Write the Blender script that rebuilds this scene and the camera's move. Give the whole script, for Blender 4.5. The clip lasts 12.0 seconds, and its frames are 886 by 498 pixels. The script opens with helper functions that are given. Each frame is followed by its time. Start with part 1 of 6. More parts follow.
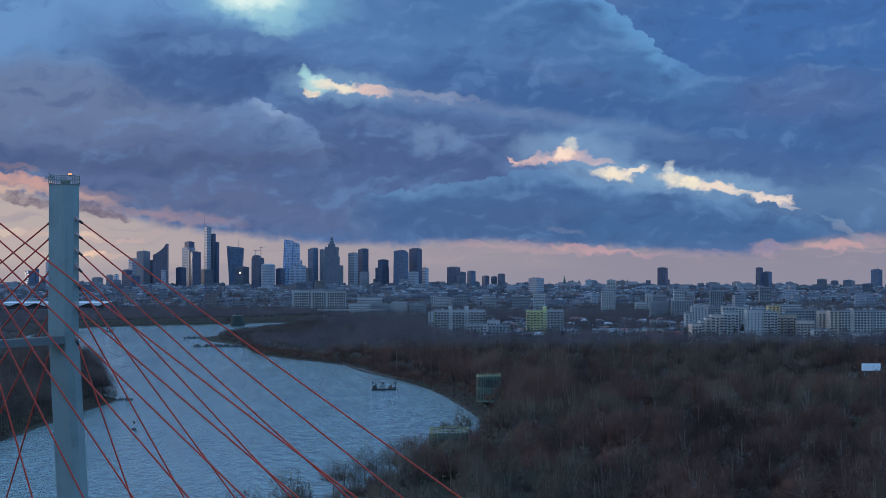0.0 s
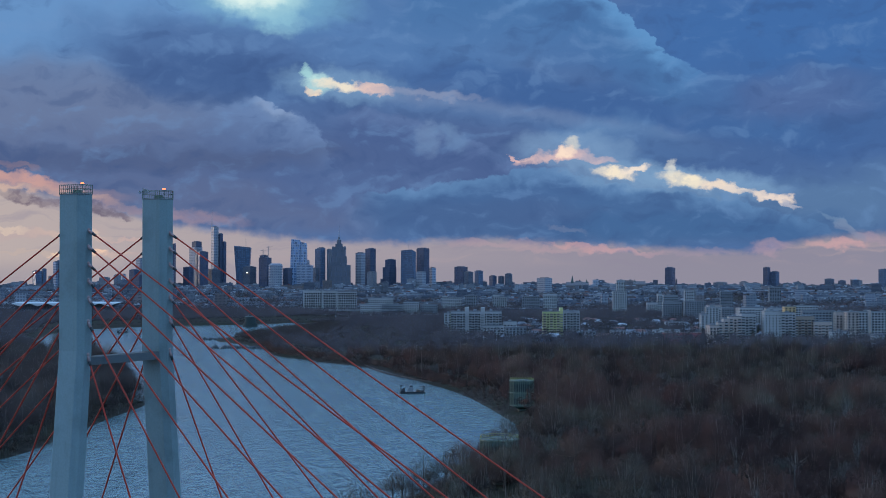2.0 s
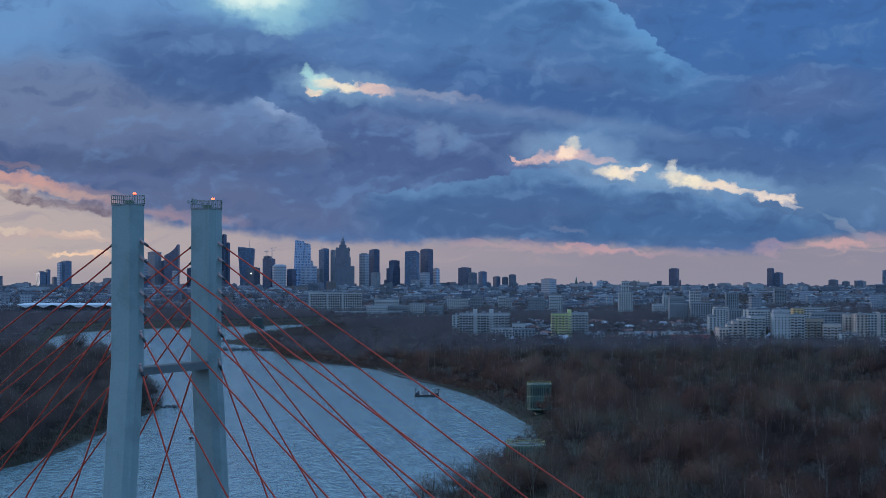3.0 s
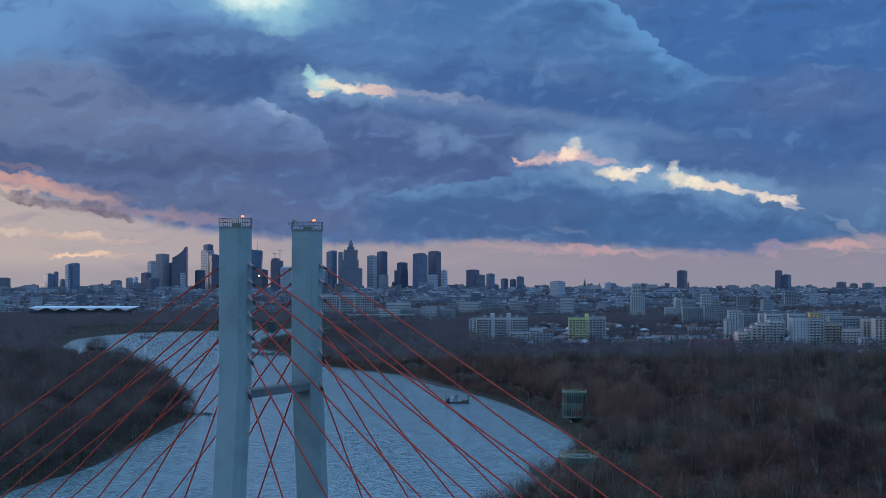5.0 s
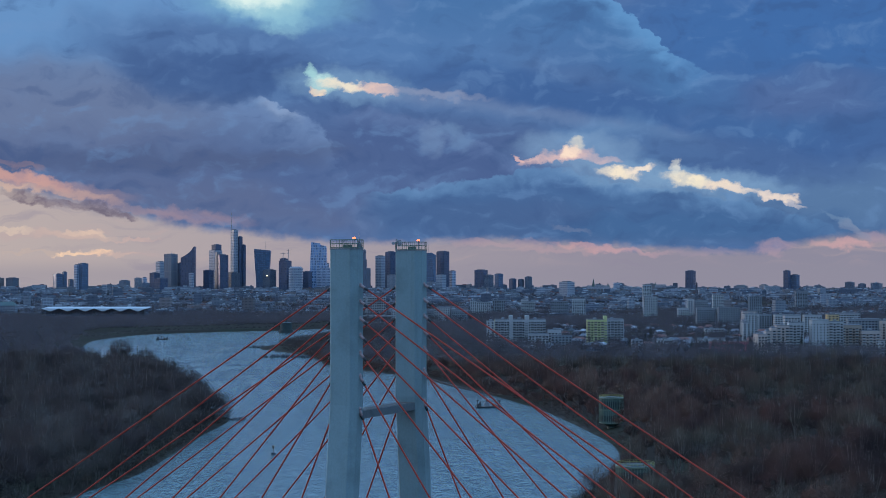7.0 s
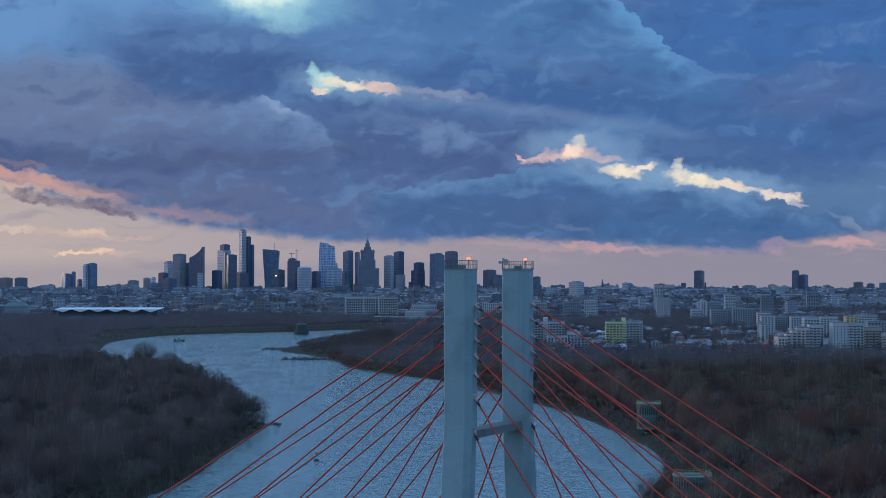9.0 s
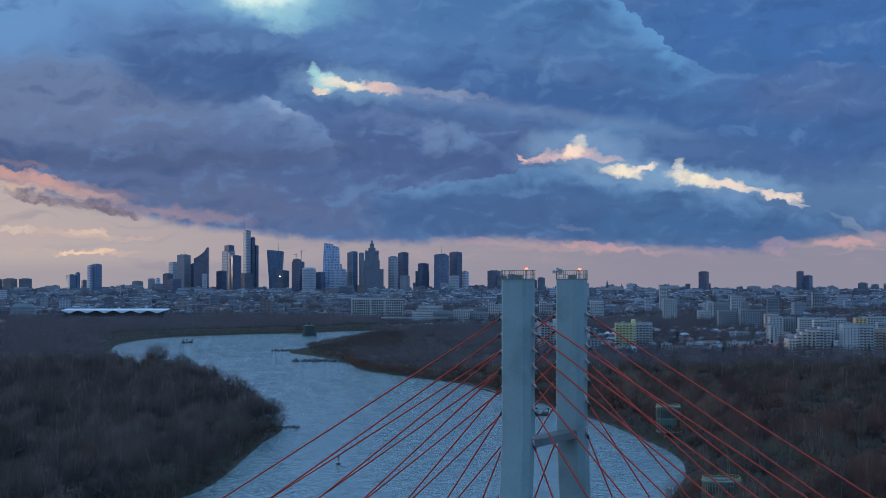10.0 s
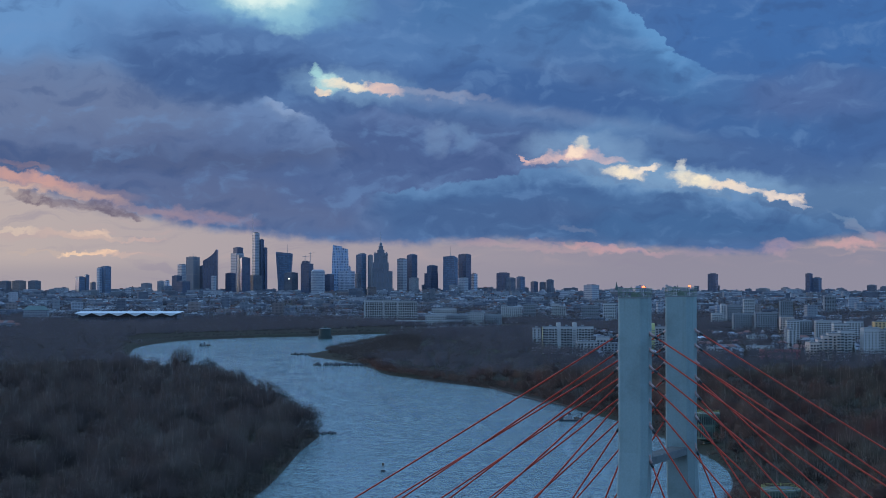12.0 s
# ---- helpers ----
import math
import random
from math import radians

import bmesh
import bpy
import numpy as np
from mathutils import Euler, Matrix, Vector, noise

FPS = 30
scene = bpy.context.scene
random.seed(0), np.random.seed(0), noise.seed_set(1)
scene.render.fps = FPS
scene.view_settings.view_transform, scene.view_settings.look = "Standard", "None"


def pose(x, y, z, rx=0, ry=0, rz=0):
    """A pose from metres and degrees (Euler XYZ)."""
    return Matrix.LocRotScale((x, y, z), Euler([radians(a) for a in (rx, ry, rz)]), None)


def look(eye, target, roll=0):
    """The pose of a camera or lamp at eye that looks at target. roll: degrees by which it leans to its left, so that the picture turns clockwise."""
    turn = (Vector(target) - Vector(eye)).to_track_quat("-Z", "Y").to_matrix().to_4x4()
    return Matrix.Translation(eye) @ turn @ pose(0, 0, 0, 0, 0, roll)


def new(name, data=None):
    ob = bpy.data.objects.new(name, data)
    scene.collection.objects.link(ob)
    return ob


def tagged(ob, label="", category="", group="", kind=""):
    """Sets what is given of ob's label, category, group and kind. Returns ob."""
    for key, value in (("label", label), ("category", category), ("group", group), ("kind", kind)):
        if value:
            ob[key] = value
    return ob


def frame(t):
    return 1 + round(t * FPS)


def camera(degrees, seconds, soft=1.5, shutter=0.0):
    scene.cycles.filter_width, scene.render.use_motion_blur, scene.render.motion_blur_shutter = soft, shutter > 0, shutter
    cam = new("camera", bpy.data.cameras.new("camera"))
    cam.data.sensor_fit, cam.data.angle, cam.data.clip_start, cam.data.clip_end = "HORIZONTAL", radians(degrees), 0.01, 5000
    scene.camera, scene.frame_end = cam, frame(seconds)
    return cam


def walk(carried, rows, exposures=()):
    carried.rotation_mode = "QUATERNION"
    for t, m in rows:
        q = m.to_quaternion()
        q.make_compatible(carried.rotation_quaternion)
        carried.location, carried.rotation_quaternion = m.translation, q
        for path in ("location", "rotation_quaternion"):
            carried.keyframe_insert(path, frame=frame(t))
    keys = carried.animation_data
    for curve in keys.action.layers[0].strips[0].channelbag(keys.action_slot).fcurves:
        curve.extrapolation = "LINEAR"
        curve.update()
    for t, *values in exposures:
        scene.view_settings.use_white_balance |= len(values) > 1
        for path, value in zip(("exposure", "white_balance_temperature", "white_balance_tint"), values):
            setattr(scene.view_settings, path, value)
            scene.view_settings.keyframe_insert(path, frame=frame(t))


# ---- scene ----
cam = camera(30.6, 12.0, soft=0.7)
PATH = [
    (0.0, pose(0.000, 0.000, 69.579, 90.9947, 0, 0.0000)),
    (0.5, pose(-4.030, 0.127, 70.232, 90.9956, 0, 0.0134)),
    (1.0, pose(-8.111, 0.216, 70.933, 90.9722, 0, 0.0271)),
    (1.5, pose(-12.243, 0.269, 71.679, 90.9563, 0, 0.0411)),
    (2.0, pose(-16.424, 0.286, 72.464, 90.9477, 0, 0.0555)),
    (2.5, pose(-20.652, 0.271, 73.285, 90.9504, 0, 0.0702)),
    (3.0, pose(-24.926, 0.225, 74.137, 90.9622, 0, 0.0853)),
    (3.5, pose(-29.245, 0.150, 75.015, 90.9717, 0, 0.1006)),
    (4.0, pose(-33.608, 0.047, 75.916, 90.9803, 0, 0.1162)),
    (4.5, pose(-38.012, -0.080, 76.834, 90.9880, 0, 0.1322)),
    (5.0, pose(-42.456, -0.232, 77.764, 90.9950, 0, 0.1484)),
    (5.5, pose(-46.940, -0.404, 78.704, 90.9948, 0, 0.1649)),
    (6.0, pose(-51.461, -0.597, 79.648, 90.9802, 0, 0.1817)),
    (6.5, pose(-56.019, -0.807, 80.591, 90.9613, 0, 0.1988)),
    (7.0, pose(-60.611, -1.033, 81.530, 90.9464, 0, 0.2162)),
    (7.5, pose(-65.236, -1.273, 82.459, 90.9347, 0, 0.2337)),
    (8.0, pose(-69.893, -1.526, 83.375, 90.9236, 0, 0.2516)),
    (8.5, pose(-74.581, -1.788, 84.273, 90.9134, 0, 0.2697)),
    (9.0, pose(-79.298, -2.059, 85.148, 90.9046, 0, 0.2880)),
    (9.5, pose(-84.043, -2.337, 85.996, 90.9026, 0, 0.3065)),
    (10.0, pose(-88.814, -2.619, 86.813, 90.9109, 0, 0.3253)),
    (10.5, pose(-93.610, -2.904, 87.593, 90.9180, 0, 0.3443)),
    (11.0, pose(-98.429, -3.190, 88.334, 90.9244, 0, 0.3635)),
    (11.5, pose(-103.270, -3.475, 89.029, 90.9348, 0, 0.3829)),
    (12.0, pose(-108.132, -3.757, 89.675, 90.9498, 0, 0.4025)),
]
walk(cam, PATH)

# ---------------------------------------------------------------- light
def lin(r, g, b):
    """8-bit display colour to linear."""
    return tuple(((c / 255 + 0.055) / 1.055) ** 2.4 if c > 10 else c / 255 / 12.92 for c in (r, g, b))


class Nodes:
    """Short hand for building node trees."""

    def __init__(self, tree, fresh=True):
        self.tree = tree
        if fresh:
            tree.nodes.clear()

    def node(self, kind, operation="", blend="", dims="", smooth=False):
        n = self.tree.nodes.new(kind)
        if operation:
            n.operation = operation
        if blend:
            n.data_type, n.blend_type = "RGBA", blend
        if dims:
            n.noise_dimensions = dims
        if smooth:
            n.interpolation_type = "SMOOTHSTEP"
        return n

    def put(self, socket, value):
        if isinstance(value, bpy.types.NodeSocket):
            self.tree.links.new(value, socket)
        elif value is not None:
            if socket.type == "RGBA" and len(value) == 3:
                value = (*value, 1)
            socket.default_value = value

    def m(self, op, a, b=None, c=None, clamp=False):
        n = self.node("ShaderNodeMath", operation=op)
        n.use_clamp = clamp
        for s, v in zip(n.inputs, (a, b, c)):
            self.put(s, v)
        return n.outputs[0]

    def step(self, x, lo, hi, a=0.0, b=1.0):
        n = self.node("ShaderNodeMapRange", smooth=True)
        for s, v in zip(n.inputs, (x, lo, hi, a, b)):
            self.put(s, v)
        return n.outputs[0]

    def mix(self, fac, a, b, blend="MIX"):
        n = self.node("ShaderNodeMix", blend=blend)
        self.put(n.inputs[0], fac)
        self.put(n.inputs[6], a)
        self.put(n.inputs[7], b)
        return n.outputs[2]

    def noise(self, vec, scale, detail=4.0, rough=0.5, lac=2.0, distort=0.0, dims="3D"):
        n = self.node("ShaderNodeTexNoise", dims=dims)
        self.put(n.inputs["Vector"], vec)
        for key, v in (("Scale", scale), ("Detail", detail), ("Roughness", rough), ("Lacunarity", lac), ("Distortion", distort)):
            self.put(n.inputs[key], v)
        return n.outputs[0]

    def xyz(self, x, y, z=0.0):
        n = self.node("ShaderNodeCombineXYZ")
        for s, v in zip(n.inputs, (x, y, z)):
            self.put(s, v)
        return n.outputs[0]

    def ramp(self, fac, stops):
        n = self.node("ShaderNodeValToRGB")
        e = n.color_ramp.elements
        while len(e) < len(stops):
            e.new(0.5)
        for el, (p, c) in zip(e, stops):
            el.position = p
            el.color = (*c, 1) if len(c) == 3 else c
        self.put(n.inputs[0], fac)
        return n.outputs[0]


SUN_AZ, SUN_EL = -62.0, 4.0  # degrees right of +y, and above the horizon: the sun has just gone behind the clouds
world = bpy.data.worlds.new("dusk_sky")
scene.world = world
world.use_nodes = True
W = Nodes(world.node_tree)
tc = W.node("ShaderNodeTexCoord").outputs["Generated"]
sep = W.node("ShaderNodeSeparateXYZ")
W.put(sep.inputs[0], tc)
dx, dy, dz = sep.outputs
az = W.m("MULTIPLY", W.m("ARCTAN2", dx, dy), 57.2958)
el = W.m("MULTIPLY", W.m("ARCSINE", dz), 57.2958)
# a deck of evening cloud in degrees of azimuth and elevation; the wobble gives heaped, ragged outlines
lump = W.xyz(W.m("MULTIPLY", az, 0.55), W.m("MULTIPLY", el, 0.8), 1.7)
lump2 = W.xyz(W.m("MULTIPLY", az, 0.55), W.m("MULTIPLY", el, 0.8), 5.9)
ex = W.m("MULTIPLY", W.m("SUBTRACT", W.noise(lump, 1.0, 5, 0.45), 0.5), 2.2)
ey = W.m("MULTIPLY", W.m("SUBTRACT", W.noise(lump2, 1.0, 5, 0.45), 0.5), 1.4)
puff = W.xyz(az, W.m("MULTIPLY", el, 1.25), 3.3)
puff2 = W.xyz(az, W.m("MULTIPLY", el, 1.25), 8.8)
fx_ = W.m("MULTIPLY", W.m("SUBTRACT", W.noise(puff, 1.6, 7, 0.55), 0.5), 1.0)
fy_ = W.m("MULTIPLY", W.m("SUBTRACT", W.noise(puff2, 1.6, 7, 0.55), 0.5), 0.8)
soft_az, soft_el = W.m("ADD", az, ex), W.m("ADD", el, ey)
fine_az, fine_el = W.m("ADD", az, fx_), W.m("ADD", el, fy_)
# gentle swelling inside the clouds: lit from the upper left
swell_at = W.xyz(W.m("MULTIPLY", soft_az, 0.36), W.m("MULTIPLY", soft_el, 0.62), 2.2)
swell_by = W.xyz(W.m("MULTIPLY", W.m("ADD", soft_az, 0.22), 0.36), W.m("MULTIPLY", W.m("SUBTRACT", soft_el, 0.20), 0.62), 2.2)
swell = W.noise(swell_at, 1.0, 6, 0.5)
relief = W.m("SUBTRACT", swell, W.noise(swell_by, 1.0, 6, 0.5))
wisp = W.noise(W.xyz(W.m("MULTIPLY", soft_az, 0.4), W.m("MULTIPLY", W.m("ADD", soft_el, W.m("MULTIPLY", az, 0.1)), 1.0), 6.0), 1.0, 6, 0.5)
torn = W.noise(W.xyz(W.m("MULTIPLY", fine_az, 1.0), W.m("MULTIPLY", fine_el, 1.7), 4.4), 1.7, 6, 0.55)


def blob(under, a, e, ra, re, colour, force=1.0, tilt=0.0, crisp=0.0):
    """A round stain of cloud colour; crisp from 0, all soft, to 1, a torn edge."""
    da = W.m("SUBTRACT", fine_az if crisp else soft_az, a)
    de = W.m("SUBTRACT", W.m("SUBTRACT", fine_el if crisp else soft_el, e), W.m("MULTIPLY", da, tilt))
    u, v = W.m("DIVIDE", da, ra), W.m("DIVIDE", de, re)
    r = W.m("ADD", W.m("MULTIPLY", u, u), W.m("MULTIPLY", v, v))
    return W.mix(W.m("MULTIPLY", W.step(r, 2.2 - 0.7 * crisp, 0.35 * crisp, 0.0, force), W.step(torn, 0.34, 0.62, 1.0 - 0.7 * crisp, 1.0)), under, colour)


def crest(under, line, lit, body, depth, reach, ends, soft=0.05, ragged=1.0, force=1.0):
    """A heaped cloud below a line of (azimuth, elevation): its edge torn and lit, its body fading down into the deck."""
    stops = [((a + 20) / 40, (e / 12,) * 3) for a, e in line]
    height = W.m("MULTIPLY", W.ramp(W.m("DIVIDE", W.m("ADD", W.m("ADD", az, W.m("MULTIPLY", fx_, ragged)), 20.0), 40.0), stops), 12.0)
    below = W.m("SUBTRACT", height, W.m("ADD", el, W.m("ADD", W.m("MULTIPLY", fy_, ragged), W.m("MULTIPLY", ey, 0.25 * ragged))))
    mask = W.m("MULTIPLY", W.step(below, -soft, soft), W.step(below, reach, reach * 0.25, 0.0, force))
    a0, a1, fade = ends
    mask = W.m("MULTIPLY", mask, W.m("MULTIPLY", W.step(soft_az, a0 - fade, a0 + fade), W.step(soft_az, a1 + fade, a1 - fade)))
    shade = W.step(W.m("SUBTRACT", W.m("DIVIDE", below, depth), W.m("MULTIPLY", relief, 2.0)), 0.0, 1.0)
    return W.mix(mask, under, W.mix(shade, lit, body))



sky = lin(80, 111, 160)
# broad drifts of colour
sky = blob(sky, -12.65, 8.72, 8.4, 2.4, lin(103, 146, 196), 1.0, 0.0, 0.0)
sky = blob(sky, -14.36, 5.56, 6.6, 1.8, lin(105, 122, 158), 0.95, 0.0, 0.0)
sky = blob(sky, -9.18, 3.57, 8.4, 1.4, lin(89, 106, 146), 0.9, 0.0, 0.0)
sky = blob(sky, -0.66, 8.52, 5.2, 1.4, lin(85, 124, 176), 0.9, 0.0, 0.0)
sky = blob(sky, -0.26, 3.77, 6.6, 2.2, lin(78, 101, 147), 0.9, 0.0, 0.0)
sky = blob(sky, 12.33, 8.52, 6.6, 2.2, lin(65, 108, 167), 1.0, 0.0, 0.0)
sky = blob(sky, 11.95, 5.36, 6.6, 1.6, lin(67, 102, 156), 0.9, 0.0, 0.0)
sky = blob(sky, 12.33, 6.16, 2.2, 0.9, lin(86, 110, 158), 0.6, 0.0, 0.0)
sky = blob(sky, 7.1, 1.97, 8.4, 0.9, lin(74, 106, 150), 0.9, 0.0, 0.0)
sky = blob(sky, 13.85, 2.77, 3.2, 1.0, lin(89, 122, 164), 0.9, 0.0, 0.0)
sky = blob(sky, -7.42, 2.37, 6.0, 0.8, lin(93, 108, 146), 0.8, 0.0, 0.0)
# the farther heaps first
sky = crest(sky, ((-4.65, 10.87), (1.34, 10.87), (4.13, 10.48), (5.72, 9.8), (6.7, 8.92), (7.49, 8.13), (8.28, 7.5), (10.03, 6.75)), lin(95, 146, 198), lin(74, 116, 168), 1.2, 3.8, (-1.86, 8.86, 1.4), 0.04, 0.8, 1.0)
sky = crest(sky, ((-0.66, 7.93), (2.14, 7.34), (5.12, 6.55), (8.08, 5.76), (10.61, 5.36)), lin(69, 108, 162), lin(63, 98, 152), 1.2, 2.2, (-0.26, 13.85, 2.4), 0.35, 1.0, 0.8)
sky = blob(sky, 4.13, 6.25, 5.2, 0.6, lin(65, 100, 154), 0.85, -0.16, 0.0)
sky = crest(sky, ((-2.26, 6.55), (0.14, 6.31), (2.74, 5.96), (5.32, 5.52), (7.69, 5.12), (10.03, 4.53)), lin(112, 136, 176), lin(87, 120, 168), 0.6, 1.2, (-2.86, 9.06, 1.6), 0.28, 0.5, 0.75)
sky = blob(sky, 6.51, 4.67, 2.4, 0.7, lin(97, 136, 182), 0.8, -0.12, 0.0)
sky = blob(sky, 10.03, 4.17, 4.0, 0.6, lin(73, 104, 154), 0.8, -0.14, 0.0)
# dark bank under the torn hole, then the pale dome beside it
sky = blob(sky, -8.4, 7.74, 4.2, 1.1, lin(74, 104, 154), 0.85, -0.1, 0.0)
sky = blob(sky, -7.81, 6.95, 3.2, 0.8, lin(66, 96, 146), 0.9, -0.05, 0.15)
sky = blob(sky, -10.35, 6.95, 1.4, 0.6, lin(68, 97, 146), 0.7, -0.5, 0.15)
sky = crest(sky, ((-12.08, 5.76), (-9.77, 5.92), (-7.42, 6.08), (-6.04, 5.96), (-5.05, 5.6), (-4.45, 5.04), (-3.97, 4.25), (-3.46, 3.17), (-3.06, 2.37)), lin(109, 137, 182), lin(95, 119, 162), 1.4, 2.4, (-7.81, -3.06, 2.2), 0.16, 1.0, 0.85)
sky = crest(sky, ((-7.81, 6.04), (-6.63, 6.24), (-5.84, 5.92), (-5.44, 5.76), (-4.65, 5.16)), lin(136, 160, 198), lin(109, 134, 174), 0.4, 0.68, (-6.73, -5.44, 0.36), 0.05, 0.8, 0.9)
sky = blob(sky, -10.15, 4.07, 6.6, 0.44, lin(80, 97, 136), 0.85, 0.02, 0.0)
sky = crest(sky, ((-4.65, 5.76), (-3.06, 5.92), (-1.46, 5.66), (0.14, 5.26), (1.74, 4.37), (2.54, 3.93), (4.13, 3.57), (5.72, 3.17)), lin(93, 118, 164), lin(76, 99, 146), 0.8, 3.4, (-4.05, 4.13, 0.8), 0.12, 1.0, 0.9)
sky = blob(sky, -3.85, 3.17, 2.4, 0.8, lin(81, 104, 150), 0.7, 0.0, 0.0)
# the bank below the bright strip
sky = crest(sky, ((-3.06, 2.87), (-0.66, 3.17), (1.34, 3.41), (2.74, 3.77), (4.33, 3.77), (5.72, 3.25), (7.69, 3.05), (9.83, 2.73), (11.95, 2.17), (13.85, 1.47)), lin(93, 132, 178), lin(71, 106, 154), 0.68, 2.4, (-2.66, 13.47, 1.0), 0.06, 1.0, 0.9)
sky = blob(sky, 1.34, 2.07, 3.6, 0.6, lin(71, 100, 146), 0.8, 0.0, 0.0)
sky = blob(sky, 8.08, 1.77, 4.8, 0.44, lin(67, 104, 152), 0.8, 0.0, 0.0)
# light swelling and wisps over all of it
sky = W.mix(W.step(relief, 0.01, 0.12, 0.0, 0.32), sky, lin(110, 148, 196))
sky = W.mix(W.step(relief, -0.01, -0.12, 0.0, 0.34), sky, lin(56, 82, 130))
sky = W.mix(W.step(wisp, 0.54, 0.8, 0.0, 0.2), sky, lin(116, 148, 194))
sky = W.mix(W.step(wisp, 0.46, 0.22, 0.0, 0.22), sky, lin(58, 84, 134))
# lit puffs, torn holes and the bright strip
sky = blob(sky, -6.43, 9.82, 2.85, 0.96, lin(118, 170, 204), 0.9, -0.1, 0.22)
sky = blob(sky, -6.73, 9.86, 1.52, 0.74, lin(180, 222, 228), 0.95, -0.1, 0.3)
sky = blob(sky, -5.84, 8.92, 0.76, 0.52, lin(146, 196, 216), 0.7, 0, 0.45)
sky = blob(sky, -7.02, 9.9, 1.14, 0.48, lin(222, 242, 238), 1, -0.1, 0.38)
sky = blob(sky, -0.56, 4.86, 0.38, 0.55, lin(113, 140, 180), 0.6, 0.2, 0.3)
sky = blob(sky, 0.38, 4.8, 0.38, 0.37, lin(106, 137, 178), 0.5, -0.5, 0.3)
sky = blob(sky, 0.04, 5.2, 0.49, 0.18, lin(106, 137, 178), 0.4, 0, 0.3)
sky = blob(sky, -3.65, 6.71, 2.0, 0.55, lin(118, 154, 192), 0.85, -0.08, 0.3)
sky = blob(sky, -4.53, 6.81, 0.49, 0.35, lin(184, 222, 224), 1, -0.2, 0.45)
sky = blob(sky, -3.73, 6.71, 0.84, 0.17, lin(236, 226, 208), 1, -0.1, 0.45)
sky = blob(sky, -2.5, 6.63, 0.76, 0.17, lin(232, 200, 190), 0.9, -0.12, 0.52)
sky = blob(sky, -4.65, 6.49, 0.23, 0.11, lin(250, 226, 200), 1, 0, 0.6)
sky = blob(sky, -4.95, 7.19, 0.19, 0.26, lin(165, 212, 218), 0.9, 0, 0.6)
sky = blob(sky, -0.66, 6.43, 1.71, 0.15, lin(146, 156, 184), 0.6, -0.1, 0.3)
sky = blob(sky, 4.53, 4.41, 1.9, 0.63, lin(123, 156, 194), 0.8, -0.05, 0.3)
sky = blob(sky, 6.7, 3.53, 2.09, 0.48, lin(128, 164, 200), 0.75, -0.1, 0.3)
sky = blob(sky, 9.44, 3.25, 2.28, 0.44, lin(128, 164, 200), 0.75, -0.12, 0.3)
sky = blob(sky, 4.49, 4.65, 0.3, 0.24, lin(204, 206, 204), 0.9, 0, 0.38)
sky = blob(sky, 4.21, 4.29, 0.87, 0.2, lin(226, 192, 188), 0.95, 0.06, 0.45)
sky = blob(sky, 4.33, 4.37, 0.34, 0.17, lin(250, 224, 204), 1, 0, 0.52)
sky = blob(sky, 3.14, 4.05, 0.68, 0.13, lin(214, 184, 186), 0.9, 0.2, 0.6)
sky = blob(sky, 2.5, 4.11, 0.19, 0.09, lin(232, 190, 186), 0.9, -0.6, 0.6)
sky = blob(sky, 5.4, 4.13, 0.65, 0.15, lin(206, 184, 190), 0.8, -0.1, 0.52)
sky = blob(sky, 6.03, 3.61, 0.68, 0.2, lin(244, 230, 208), 1, -0.05, 0.52)
sky = blob(sky, 6.74, 3.71, 0.49, 0.13, lin(240, 226, 212), 1, 0.2, 0.6)
sky = blob(sky, 8.35, 3.37, 0.76, 0.24, lin(244, 232, 208), 1, -0.12, 0.52)
sky = blob(sky, 7.96, 3.77, 0.19, 0.26, lin(214, 216, 212), 0.9, 0, 0.52)
sky = blob(sky, 9.72, 3.11, 0.8, 0.17, lin(240, 222, 204), 1, -0.16, 0.52)
sky = blob(sky, 10.22, 3.01, 0.65, 0.13, lin(226, 214, 206), 0.9, -0.1, 0.6)
sky = blob(sky, 11.41, 2.73, 0.72, 0.13, lin(232, 216, 206), 1, -0.18, 0.64)
sky = blob(sky, 12.03, 2.45, 0.38, 0.07, lin(196, 194, 204), 0.8, -0.3, 0.52)
sky = blob(sky, 13.66, 1.93, 0.49, 0.11, lin(121, 150, 184), 0.5, -0.5, 0.15)
sky = blob(sky, 4.33, 1.65, 0.57, 0.09, lin(115, 130, 164), 0.5, -0.2, 0.38)

# the clear band under the cloud base, and the streaks that drift in it
base_line = W.ramp(W.m("DIVIDE", W.m("ADD", W.m("ADD", az, fx_), 30.0), 60.0), [((a + 30) / 60, (e / 10,) * 3) for a, e in ((-20.9, 3.77), (-16.59, 3.41), (-14.36, 2.73), (-12.08, 2.17), (-9.77, 1.81), (-7.22, 1.55), (-4.65, 1.27), (-1.86, 1.15), (1.14, 1.35), (4.13, 1.17), (8.08, 0.97), (10.8, 0.85), (11.95, 1.09), (13.47, 1.37), (15.12, 1.49), (19.34, 1.57))])
base_el = W.m("ADD", W.m("MULTIPLY", base_line, 10.0), W.m("ADD", W.m("MULTIPLY", fy_, 0.55), W.m("MULTIPLY", ey, 0.2)))
band = W.ramp(W.m("DIVIDE", W.m("ADD", az, 30.0), 60.0), [(0.0, lin(206, 186, 172)), (0.26, lin(184, 171, 170)), (0.42, lin(166, 157, 165)), (0.62, lin(143, 139, 156)), (1.0, lin(134, 135, 156))])
band = W.mix(W.step(el, 0.75, 0.0, 0.0, 0.5), band, lin(144, 141, 157))
